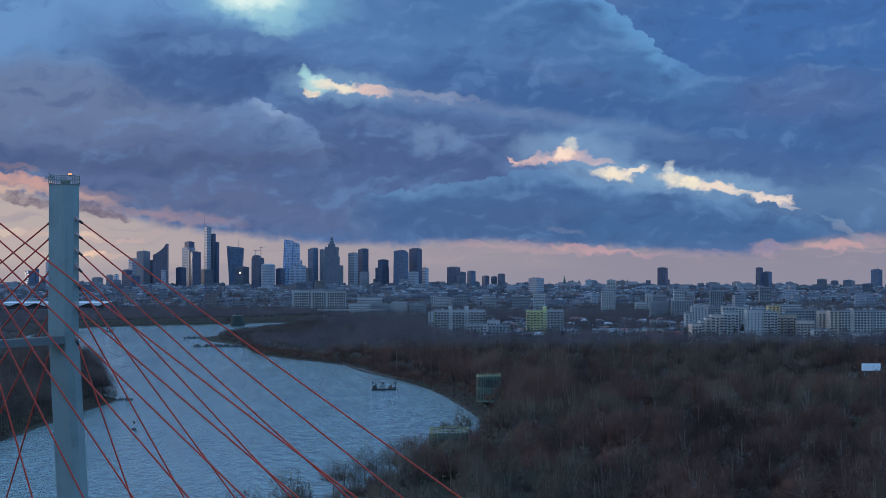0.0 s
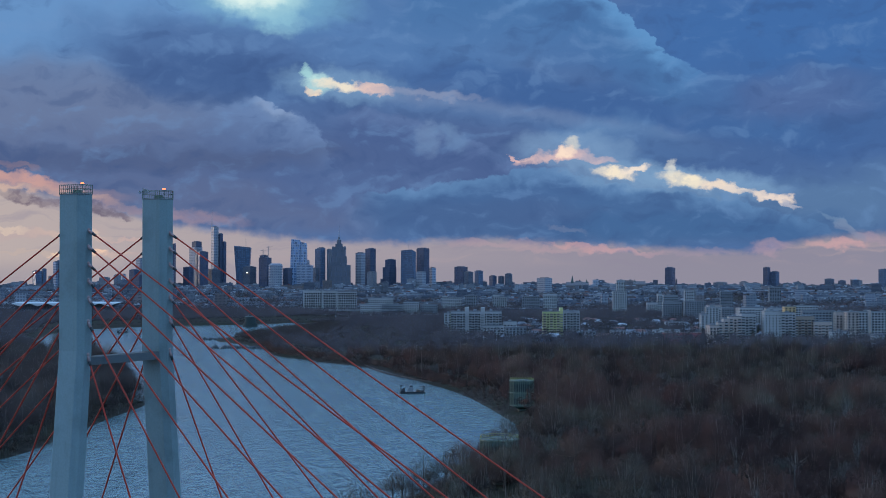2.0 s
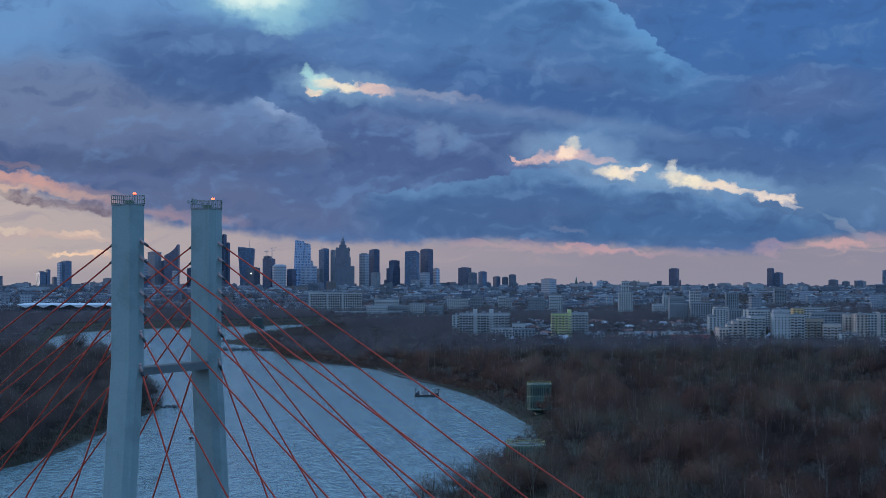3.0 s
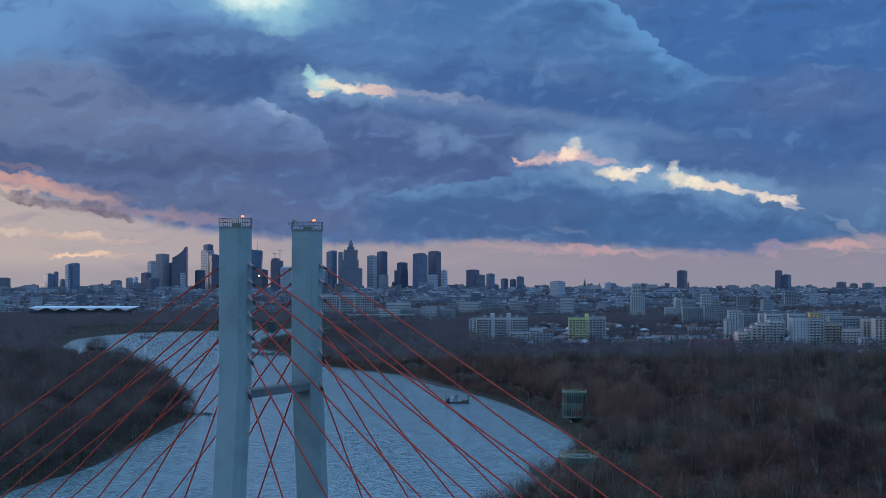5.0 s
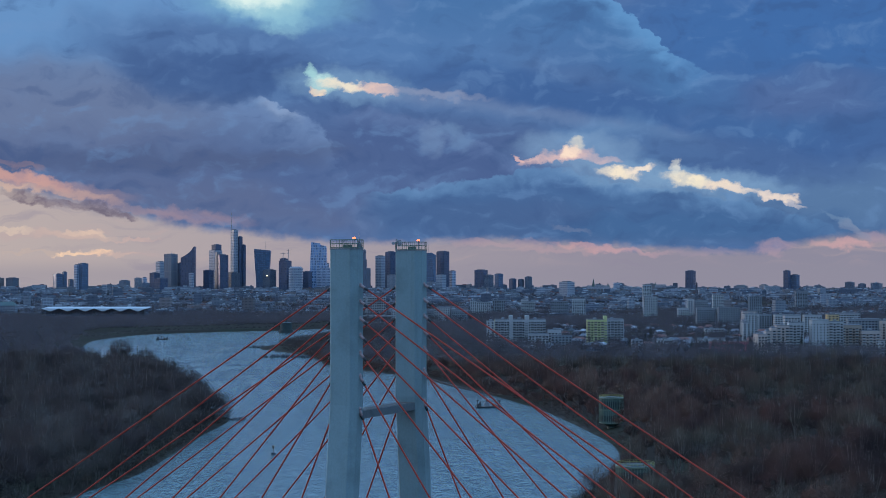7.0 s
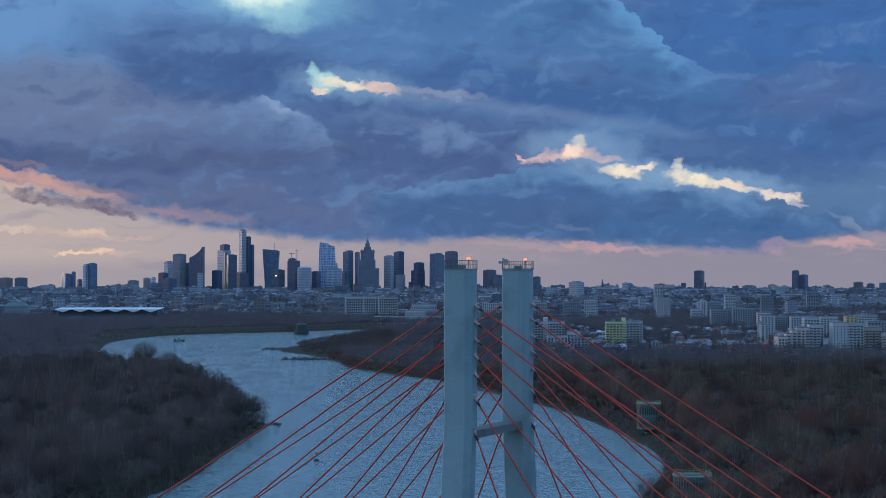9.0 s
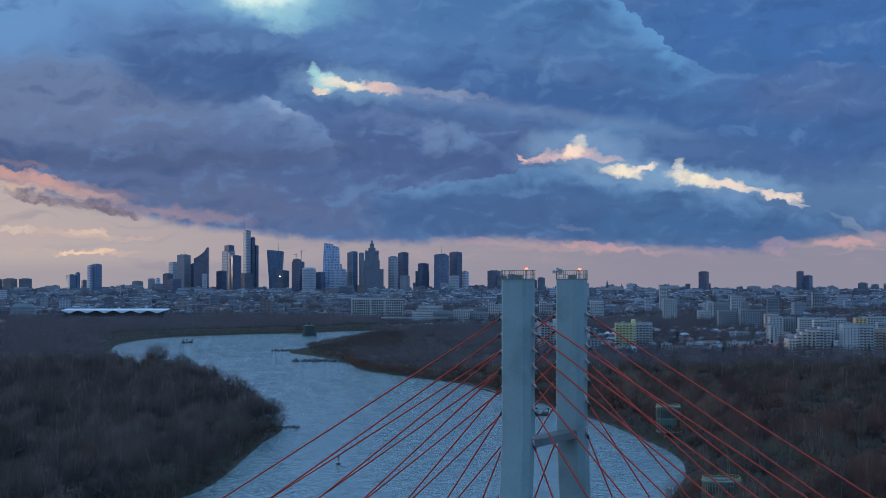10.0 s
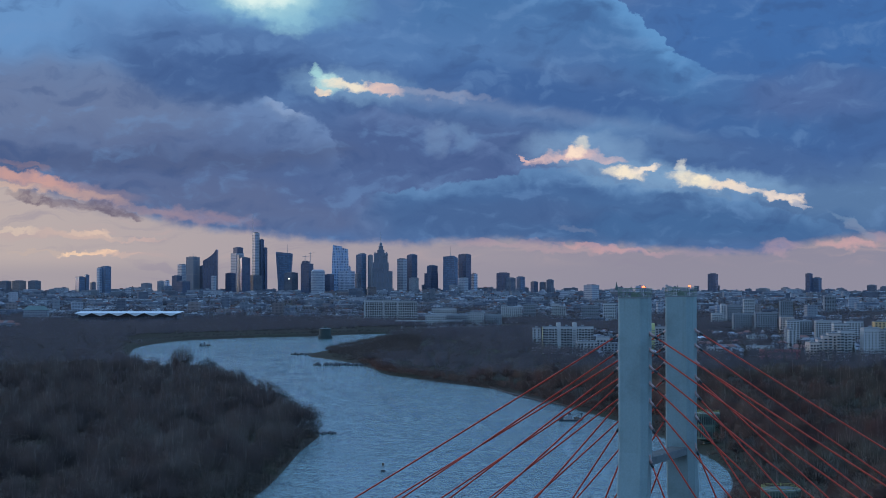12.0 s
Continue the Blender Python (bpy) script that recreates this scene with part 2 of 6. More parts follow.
streak = W.noise(W.xyz(W.m("MULTIPLY", soft_az, 0.25), W.m("MULTIPLY", soft_el, 2.4), 3.0), 1.0, 6, 0.55)
band = W.mix(W.m("MULTIPLY", W.step(streak, 0.5, 0.7), W.step(el, 0.2, 1.0, 0.0, 0.4)), band, lin(190, 166, 166))
band = W.mix(W.step(streak, 0.48, 0.3, 0.0, 0.4), band, lin(142, 136, 156))
clear = W.step(W.m("SUBTRACT", el, base_el), W.step(az, -7.0, -14.0, 0.16, 0.5), -0.22)
sky = W.mix(clear, sky, band)
sky = blob(sky, -14.36, 3.21, 2.8, 0.22, lin(164, 142, 152), 0.6, -0.16, 0.1)
sky = blob(sky, -13.04, 2.85, 1.6, 0.14, lin(194, 162, 156), 0.7, -0.2, 0.3)
sky = blob(sky, -14.73, 3.33, 1.4, 0.2, lin(206, 160, 152), 0.8, -0.15, 0.5)
sky = blob(sky, -15.11, 3.05, 1.0, 0.1, lin(222, 184, 162), 0.7, -0.1, 0.5)
sky = blob(sky, -10.93, 2.29, 1.8, 0.14, lin(154, 138, 152), 0.5, -0.16, 0.2)
sky = blob(sky, -8.99, 2.07, 1.8, 0.24, lin(158, 138, 154), 0.6, -0.1, 0.4)
sky = blob(sky, -14.55, 2.67, 0.88, 0.22, lin(112, 100, 116), 0.95, -0.22, 0.8)
sky = blob(sky, -13.23, 2.41, 0.72, 0.16, lin(116, 104, 120), 0.9, -0.1, 0.8)
sky = blob(sky, -12.08, 2.29, 0.92, 0.18, lin(112, 104, 122), 0.95, -0.25, 0.8)
sky = blob(sky, -11.35, 2.09, 0.4, 0.1, lin(120, 110, 126), 0.8, -0.2, 0.8)
sky = blob(sky, -14.83, 3.77, 0.8, 0.12, lin(140, 122, 138), 0.6, -0.2, 0.5)
sky = blob(sky, -15.2, 1.53, 0.8, 0.08, lin(218, 196, 180), 0.7, 0.05, 0.4)
sky = blob(sky, -13.04, 1.41, 1.2, 0.14, lin(206, 180, 170), 0.7, -0.06, 0.3)
sky = blob(sky, -12.65, 1.49, 0.64, 0.08, lin(224, 196, 178), 0.75, -0.05, 0.5)
sky = blob(sky, -14.36, 0.83, 1.0, 0.06, lin(196, 176, 166), 0.5, 0, 0.3)
sky = blob(sky, -13.23, 0.77, 0.6, 0.08, lin(244, 208, 178), 0.95, 0, 0.8)
sky = blob(sky, -12.37, 0.81, 0.6, 0.1, lin(242, 204, 176), 0.95, 0, 0.8)
sky = blob(sky, -11.6, 0.73, 0.6, 0.06, lin(208, 180, 170), 0.6, -0.05, 0.4)
sky = blob(sky, -10.93, 1.29, 0.8, 0.06, lin(204, 176, 170), 0.6, 0, 0.6)
sky = blob(sky, 1.74, 1.13, 1.6, 0.12, lin(180, 156, 166), 0.5, -0.02, 0.3)
sky = blob(sky, 5.32, 0.97, 1.4, 0.12, lin(204, 162, 166), 0.7, -0.08, 0.4)
sky = blob(sky, 3.73, 0.89, 1.2, 0.1, lin(186, 158, 166), 0.5, -0.05, 0.3)
sky = blob(sky, 6.51, 0.83, 1.2, 0.1, lin(186, 156, 168), 0.5, -0.05, 0.3)
sky = blob(sky, 9.06, 0.85, 1.2, 0.1, lin(160, 146, 166), 0.4, 0, 0.2)
sky = blob(sky, 11.38, 1.01, 0.68, 0.22, lin(172, 150, 166), 0.65, 0.1, 0.5)
sky = blob(sky, 13.66, 1.13, 0.92, 0.16, lin(204, 164, 168), 0.8, -0.06, 0.4)
sky = blob(sky, 14.78, 1.29, 0.6, 0.14, lin(170, 150, 168), 0.6, -0.2, 0.3)
sky = blob(sky, 14.04, 1.61, 0.44, 0.18, lin(130, 142, 170), 0.6, -0.6, 0.5)
# open evening sky high overhead and behind, where no cloud is drawn
air = W.node("ShaderNodeTexSky")
air.sky_type, air.sun_disc, air.sun_elevation, air.sun_rotation = "NISHITA", False, radians(SUN_EL), radians(SUN_AZ)
lightness = W.node("ShaderNodeVectorMath", operation="SCALE")
W.put(lightness.inputs[0], air.outputs[0])
W.put(lightness.inputs["Scale"], W.step(el, 9.5, 36.0, 0.0, 1.15))
open_sky = W.mix(1.0, lightness.outputs[0], (0.70, 0.95, 1.32), "MULTIPLY")
total = W.mix(1.0, sky, open_sky, "ADD")
bg = W.node("ShaderNodeBackground")
W.put(bg.inputs[0], total)
bg.inputs[1].default_value = 1.0
W.put(W.node("ShaderNodeOutputWorld").inputs[0], bg.outputs[0])

sun = new("sun", bpy.data.lights.new("sun", "SUN"))
sun.data.energy, sun.data.angle, sun.data.color = 0.55, radians(12), (1.0, 0.78, 0.62)
sun.matrix_world = look((0, 0, 0), (-math.sin(radians(SUN_AZ)), -math.cos(radians(SUN_AZ)), -math.tan(radians(6))))
scene.view_settings.exposure = 0.0

# ---------------------------------------------------------------- materials
def material(name):
    mat = bpy.data.materials.new(name)
    mat.use_nodes = True
    n = Nodes(mat.node_tree)
    b = n.node("ShaderNodeBsdfPrincipled")
    n.put(n.node("ShaderNodeOutputMaterial").inputs[0], b.outputs[0])
    return mat, n, b


def place(n):
    return n.node("ShaderNodeNewGeometry").outputs["Position"]


def plain(name, colour, rough=0.7, metal=0.0, grain=0.4, vary=0.18, bump=0.02, stain=0.12):
    """Painted, cast or weathered surface with grain and stains; grain is in cycles per metre."""
    mat, n, b = material(name)
    p = place(n)
    small, large = n.noise(p, grain * 6, 5, 0.6), n.noise(p, grain * 0.35, 4, 0.55)
    c = n.mix(n.step(small, 0.3, 0.7, 0.0, vary), colour, tuple(v * 0.6 for v in colour))
    c = n.mix(n.step(large, 0.45, 0.7, 0.0, stain * 2), c, tuple(v * 0.45 for v in colour))
    n.put(b.inputs["Base Color"], c)
    n.put(b.inputs["Roughness"], n.step(small, 0.2, 0.8, max(0.05, rough - 0.12), min(1.0, rough + 0.1)))
    b.inputs["Metallic"].default_value = metal
    if bump:
        bn = n.node("ShaderNodeBump")
        bn.inputs["Strength"].default_value, bn.inputs["Distance"].default_value = 0.5, bump
        n.put(bn.inputs["Height"], small)
        n.put(b.inputs["Normal"], bn.outputs[0])
    return mat


def facade(name, wall, glass, pu=3.0, pv=3.0, fu=0.55, fv=0.5, gloss=0.25, metal=0.0, vary=0.35, spread=0.35):
    """A far wall with rows of windows, laid out in metres by the UV map; varies from building to building."""
    mat, n, b = material(name)
    uv = n.node("ShaderNodeSeparateXYZ")
    n.put(uv.inputs[0], n.node("ShaderNodeTexCoord").outputs["UV"])
    fx = n.m("FRACT", n.m("DIVIDE", uv.outputs[0], pu))
    fy = n.m("FRACT", n.m("DIVIDE", uv.outputs[1], pv))
    inx = n.m("LESS_THAN", n.m("ABSOLUTE", n.m("SUBTRACT", fx, 0.5)), fu / 2)
    iny = n.m("LESS_THAN", n.m("ABSOLUTE", n.m("SUBTRACT", fy, 0.5)), fv / 2)
    win = n.m("MULTIPLY", inx, iny)
    island = n.node("ShaderNodeNewGeometry").outputs["Random Per Island"]
    cell = n.node("ShaderNodeTexWhiteNoise", dims="3D")
    n.put(cell.inputs["Vector"], n.xyz(n.m("FLOOR", n.m("DIVIDE", uv.outputs[0], pu)), n.m("FLOOR", n.m("DIVIDE", uv.outputs[1], pv)), island))
    w = n.mix(n.m("MULTIPLY", island, vary), wall, tuple(v * 0.35 for v in wall))
    dirt = n.noise(place(n), 0.06, 5, 0.6)
    w = n.mix(n.step(dirt, 0.4, 0.75, 0.0, 0.35), w, tuple(v * 0.5 for v in wall))
    g = n.mix(n.m("MULTIPLY", cell.outputs[0], min(0.9, spread)), glass, tuple(min(1, v * (2.2 + 0.6 * spread) + 0.01) for v in glass))
    n.put(b.inputs["Base Color"], n.mix(win, w, g))
    n.put(b.inputs["Roughness"], n.m("SUBTRACT", 0.85, n.m("MULTIPLY", win, 0.85 - gloss)))
    n.put(b.inputs["Metallic"], n.m("MULTIPLY", win, metal))
    return mat


def twig(name, shades, strength=1.0, rounded=True, gaps=0.4):
    """Bare twigs: each tree carries its own shade, drawn from a few kinds of bark; stands of trees drift in hue."""
    mat, n, b = material(name)
    tint = n.node("ShaderNodeAttribute")
    tint.attribute_name = "tree_shade"
    stand = n.noise(place(n), 0.016, 3, 0.5)
    strand = n.node("ShaderNodeNewGeometry").outputs["Random Per Island"]
    c = n.ramp(n.m("ADD", n.m("MULTIPLY", tint.outputs["Fac"], 0.9), n.m("MULTIPLY", n.m("SUBTRACT", stand, 0.42), 1.0)), [(k / (len(shades) - 1), tuple(v * strength for v in col)) for k, col in enumerate(shades)])
    c = n.mix(n.m("MULTIPLY", strand, 0.15), c, tuple(v * 0.4 * strength for v in shades[0]))
    # fine upright grain of the twigs, and knots of denser ones
    at = n.node("ShaderNodeSeparateXYZ")
    n.put(at.inputs[0], place(n))
    grain = n.noise(n.xyz(n.m("MULTIPLY", at.outputs[0], 1.9), n.m("MULTIPLY", at.outputs[1], 1.9), n.m("MULTIPLY", at.outputs[2], 0.55)), 1.0, 4, 0.65)
    c = n.mix(n.step(grain, 0.6, 0.36, 0.0, 0.15), c, tuple(v * 0.45 * strength for v in shades[0]))
    c = n.mix(n.step(grain, 0.58, 0.72, 0.0, 0.12), c, tuple(v * strength for v in shades[-1]))
    n.put(b.inputs["Base Color"], c)
    b.inputs["Roughness"].default_value = 0.9
    b.inputs["Specular IOR Level"].default_value = 0.05
    # a strand stands for a bundle of round twigs, which take light from all sides
    thin = n.node("ShaderNodeBsdfTranslucent")
    n.put(thin.inputs[0], c)
    if rounded:
        out = n.node("ShaderNodeAttribute")
        out.attribute_name = "crown_dir"
        n.put(b.inputs["Normal"], out.outputs["Vector"])
        n.put(thin.inputs["Normal"], out.outputs["Vector"])
    both = n.node("ShaderNodeMixShader")
    both.inputs[0].default_value = 0.14
    n.put(both.inputs[1], b.outputs[0])
    n.put(both.inputs[2], thin.outputs[0])
    for o in n.tree.nodes:
        if o.type == "OUTPUT_MATERIAL":
            # and air shows between them
            air_ = n.node("ShaderNodeBsdfTransparent")
            loose = n.node("ShaderNodeMixShader")
            loose.inputs[0].default_value = gaps
            n.put(loose.inputs[1], both.outputs[0])
            n.put(loose.inputs[2], air_.outputs[0])
            n.put(o.inputs[0], loose.outputs[0])
    return mat


def water_material():
    mat, n, b = material("river_water")
    p = place(n)
    s = n.node("ShaderNodeSeparateXYZ")
    n.put(s.inputs[0], p)
    # wind ripples lie across the wind, drift lines along the stream
    along = n.xyz(n.m("MULTIPLY", s.outputs[0], 0.8), n.m("MULTIPLY", s.outputs[1], 0.36), 0.0)
    ripples = n.noise(along, 0.42, 5, 0.62, distort=1.3)
    swell = n.noise(along, 0.10, 4, 0.6, distort=1.8)
    calm = n.noise(n.xyz(s.outputs[0], n.m("MULTIPLY", s.outputs[1], 0.4), 5.0), 0.02, 5, 0.62, distort=1.5)
    stream = n.m("ADD", n.m("MULTIPLY", s.outputs[0], 0.985), n.m("MULTIPLY", s.outputs[1], 0.12))
    drift = n.noise(n.xyz(n.m("MULTIPLY", stream, 0.11), n.m("MULTIPLY", s.outputs[1], 0.012), 2.0), 1.0, 6, 0.65, distort=0.8)
    rough_sea = n.m("ADD", n.m("MULTIPLY", calm, 0.6), n.m("MULTIPLY", drift, 0.4))
    b.inputs["Base Color"].default_value = (0.112, 0.174, 0.174, 1)
    n.put(b.inputs["Roughness"], n.step(rough_sea, 0.38, 0.62, 0.03, 0.09))
    b.inputs["IOR"].default_value = 1.33
    b1, b2 = n.node("ShaderNodeBump"), n.node("ShaderNodeBump")
    n.put(b1.inputs["Strength"], n.step(rough_sea, 0.38, 0.62, 0.35, 1.0))
    b1.inputs["Distance"].default_value = 2.2
    n.put(b1.inputs["Height"], swell)
    n.put(b2.inputs["Strength"], n.step(rough_sea, 0.38, 0.62, 0.35, 1.0))
    b2.inputs["Distance"].default_value = 1.5
    n.put(b2.inputs["Height"], ripples)
    n.put(b2.inputs["Normal"], b1.outputs[0])
    n.put(b.inputs["Normal"], b2.outputs[0])
    return mat


def ground_material():
    mat, n, b = material("ground_soil")
    p = place(n)
    litter, patchy, fine_ = n.noise(p, 0.35, 6, 0.65), n.noise(p, 0.012, 5, 0.6), n.noise(p, 2.0, 4, 0.6)
    c = n.mix(n.step(litter, 0.3, 0.7), (0.024, 0.017, 0.013), (0.044, 0.032, 0.023))
    c = n.mix(n.step(patchy, 0.45, 0.6, 0.0, 0.8), c, (0.026, 0.029, 0.016))
    z = n.node("ShaderNodeSeparateXYZ")
    n.put(z.inputs[0], p)
    sand = n.m("MULTIPLY", n.step(z.outputs[2], 0.9, 0.35), n.step(n.noise(p, 0.05, 5, 0.65), 0.48, 0.6))
    c = n.mix(n.m("MULTIPLY", sand, 0.5), c, (0.10, 0.09, 0.078))
    n.put(b.inputs["Base Color"], n.mix(n.m("MULTIPLY", fine_, 0.4), c, (0.03, 0.027, 0.022)))
    b.inputs["Roughness"].default_value = 0.95
    b.inputs["Specular IOR Level"].default_value = 0.05
    return mat


def lamp_glow(name, colour, power):
    mat, n, b = material(name)
    n.put(b.inputs["Base Color"], colour)
    n.put(b.inputs["Emission Color"], colour)
    b.inputs["Emission Strength"].default_value = power
    return mat


def streaked(mat, colour):
    """Adds rain streaks that run down from ledges."""
    n = Nodes(mat.node_tree, False)
    b = [o for o in n.tree.nodes if o.type == "BSDF_PRINCIPLED"][0]
    s = n.node("ShaderNodeSeparateXYZ")
    n.put(s.inputs[0], place(n))
    runs = n.noise(n.xyz(n.m("MULTIPLY", s.outputs[0], 0.9), n.m("MULTIPLY", s.outputs[1], 0.9), n.m("MULTIPLY", s.outputs[2], 0.06)), 1.0, 5, 0.6)
    blot = n.noise(n.xyz(s.outputs[0], s.outputs[1], n.m("MULTIPLY", s.outputs[2], 0.35)), 0.5, 4, 0.6)
    old = b.inputs["Base Color"].links[0].from_socket
    c = n.mix(n.step(runs, 0.52, 0.75, 0.0, 0.3), old, tuple(v * 0.5 for v in colour))
    c = n.mix(n.step(blot, 0.42, 0.2, 0.0, 0.3), c, tuple(v * 1.25 for v in colour))
    n.put(b.inputs["Base Color"], c)
    return mat


CONCRETE = streaked(plain("pylon_concrete", (0.188, 0.258, 0.258), 0.75, grain=0.5, vary=0.2, stain=0.2), (0.188, 0.258, 0.258))
BEAM_GREY = plain("stained_grey_concrete", (0.105, 0.12, 0.122), 0.85, grain=0.6, vary=0.3, stain=0.3)
LICHEN = plain("lichened_concrete", (0.07, 0.072, 0.068), 0.95, grain=1.6, vary=0.6, stain=0.3)
CONCRETE_DARK = plain("weathered_concrete", (0.15, 0.165, 0.165), 0.85, grain=0.6)
CABLE_RED = plain("red_cable_sheath", (0.42, 0.036, 0.016), 0.8, grain=1.0, vary=0.25, bump=0.0)
SOCKET_PINK = plain("pale_socket_tube", (0.36, 0.23, 0.21), 0.6, grain=1.0)
RUBBER = plain("black_rubber_collar", (0.02, 0.02, 0.022), 0.6)
RAIL_GREEN = plain("green_painted_steel", (0.10, 0.14, 0.10), 0.55, grain=1.5)
STEEL_GREY = plain("galvanised_steel", (0.32, 0.33, 0.34), 0.45, 0.6)
ASPHALT = plain("asphalt", (0.05, 0.05, 0.052), 0.9, grain=0.8)
WELL_GREEN = plain("green_well_cladding", (0.055, 0.092, 0.072), 0.55, grain=0.5, vary=0.3)
WELL_OLD = plain("mossy_dark_concrete", (0.03, 0.042, 0.038), 0.8, grain=0.4, vary=0.3)
WELL_DARK = plain("dark_well_grating", (0.012, 0.02, 0.02), 0.6)
WELL_RIB = plain("pale_green_ribs", (0.13, 0.165, 0.115), 0.6, grain=0.5)
WELL_YELLOW = plain("yellow_green_railing", (0.28, 0.27, 0.07), 0.6)
HULL = plain("dark_hull_paint", (0.03, 0.032, 0.036), 0.6)
HULL_RUST = plain("rusty_deck", (0.12, 0.075, 0.05), 0.85)
WHITE_PAINT = plain("white_paint", (0.74, 0.75, 0.76), 0.6, grain=0.3)
# dark window glass, also used for the shade painted into loggias
GLASS_AND_SHADE = plain("dark_glass_and_loggia_shade", (0.026, 0.030, 0.036), 0.25, bump=0.0, vary=0.1)
ROOF_GREY = plain("grey_roof_felt", (0.15, 0.15, 0.16), 0.9, grain=0.2)
ROOF_WHITE = plain("white_metal_roof", (0.36, 0.37, 0.38), 0.6, grain=0.1, stain=0.05)
HALL_WHITE = plain("white_hall_roof", (0.56, 0.57, 0.58), 0.5, grain=0.1, stain=0.05)
ROOF_RED = plain("red_tile_roof", (0.17, 0.07, 0.055), 0.85, grain=0.2)
ROOF_COPPER = plain("copper_green_roof", (0.06, 0.095, 0.085), 0.7, grain=0.2)
STONE = plain("river_stone", (0.055, 0.055, 0.056), 0.9, grain=0.8)
PANEL_RED = plain("red_wall_panel", (0.36, 0.10, 0.11), 0.8, grain=0.12, stain=0.2)
PANEL_WHITE = plain("white_wall_panel", (0.385, 0.365, 0.345), 0.85, grain=0.12, stain=0.2)
PANEL_BEIGE = plain("beige_wall_panel", (0.48, 0.37, 0.31), 0.85, grain=0.12, stain=0.2)
PANEL_GREY = plain("grey_wall_panel", (0.225, 0.225, 0.23), 0.85, grain=0.12, stain=0.2)
PANEL_YELLOW = plain("yellow_wall_panel", (0.55, 0.52, 0.22), 0.85, grain=0.12, stain=0.15)
PANEL_BROWN = plain("brown_wall_panel", (0.34, 0.25, 0.19), 0.85, grain=0.12, stain=0.2)
PANEL_ORANGE = plain("orange_wall_panel", (0.56, 0.36, 0.17), 0.85, grain=0.12, stain=0.2)
F_WHITE = facade("white_city_walls", (0.31, 0.315, 0.335), (0.05, 0.06, 0.08), vary=0.9)
F_GREY = facade("grey_city_walls", (0.155, 0.165, 0.195), (0.045, 0.055, 0.075), 2.6, 3.2, 0.6, 0.55, vary=0.75)
F_BRICK = facade("brick_city_walls", (0.24, 0.195, 0.185), (0.035, 0.035, 0.045), 2.8, 3.0, 0.5, 0.5, vary=0.6)
F_OFFICE = facade("pale_office_facade", (0.34, 0.335, 0.35), (0.13, 0.145, 0.175), 6.0, 4.6, 0.8, 0.5, 0.25)
F_BROWN = facade("brown_office_facade", (0.235, 0.22, 0.225), (0.09, 0.10, 0.125), 4.5, 40.0, 0.5, 0.92, 0.3)
F_GLASS = facade("blue_glass_facade", (0.075, 0.10, 0.145), (0.10, 0.145, 0.21), 5.0, 5.4, 0.8, 0.7, 0.15, metal=0.3)
F_DARK = facade("dark_glass_facade", (0.07, 0.082, 0.115), (0.075, 0.095, 0.145), 4.2, 7.0, 0.66, 0.8, 0.15, metal=0.35)
F_PALE = facade("silver_glass_facade", (0.38, 0.42, 0.48), (0.15, 0.20, 0.28), 5.0, 4.6, 0.7, 0.6, 0.12, metal=0.4)
F_FACET = facade("faceted_silver_glass", (0.34, 0.40, 0.48), (0.07, 0.12, 0.20), 4.6, 7.5, 0.62, 0.72, 0.12, metal=0.35, spread=2.6)
F_STONE = facade("sandstone_tower_facade", (0.155, 0.155, 0.175), (0.075, 0.085, 0.11), 3.6, 14.0, 0.45, 0.8, 0.4)
BARKS = ((0.026, 0.019, 0.017), (0.060, 0.040, 0.033), (0.118, 0.068, 0.048), (0.118, 0.086, 0.058), (0.205, 0.155, 0.106))
REDS = ((0.028, 0.018, 0.017), (0.074, 0.040, 0.034), (0.146, 0.062, 0.046), (0.154, 0.078, 0.055), (0.205, 0.126, 0.086))
GREYS = ((0.030, 0.025, 0.025), (0.072, 0.052, 0.047), (0.108, 0.072, 0.062), (0.116, 0.086, 0.070), (0.165, 0.132, 0.110))
TWIGS = twig("bare_twigs", BARKS, 0.86)
TWIGS_DARK = twig("grey_brown_twigs", GREYS, 0.82)
TWIGS_RED = twig("red_brown_willow_twigs", REDS, 0.9)
# far twigs paler and bluer: the haze of distance put into their colour
TWIGS_HAZED = twig("hazed_far_twigs", ((0.072, 0.060, 0.064), (0.116, 0.092, 0.094), (0.160, 0.130, 0.124)))
BARK = plain("pale_bark", (0.115, 0.096, 0.08), 0.95, grain=1.0, vary=0.4)
PALE_BARK = plain("pale_grey_bark", (0.19, 0.17, 0.145), 0.95, grain=1.0, vary=0.4)
CONIFER = twig("dark_conifer_needles", ((0.016, 0.024, 0.017), (0.026, 0.036, 0.024)), rounded=False)
GROUND = ground_material()
WATER = water_material()
BEACON = lamp_glow("red_beacon", (1.0, 0.10, 0.035), 5.0)
LIT = lamp_glow("warm_street_light", (1.0, 0.72, 0.42), 2.5)

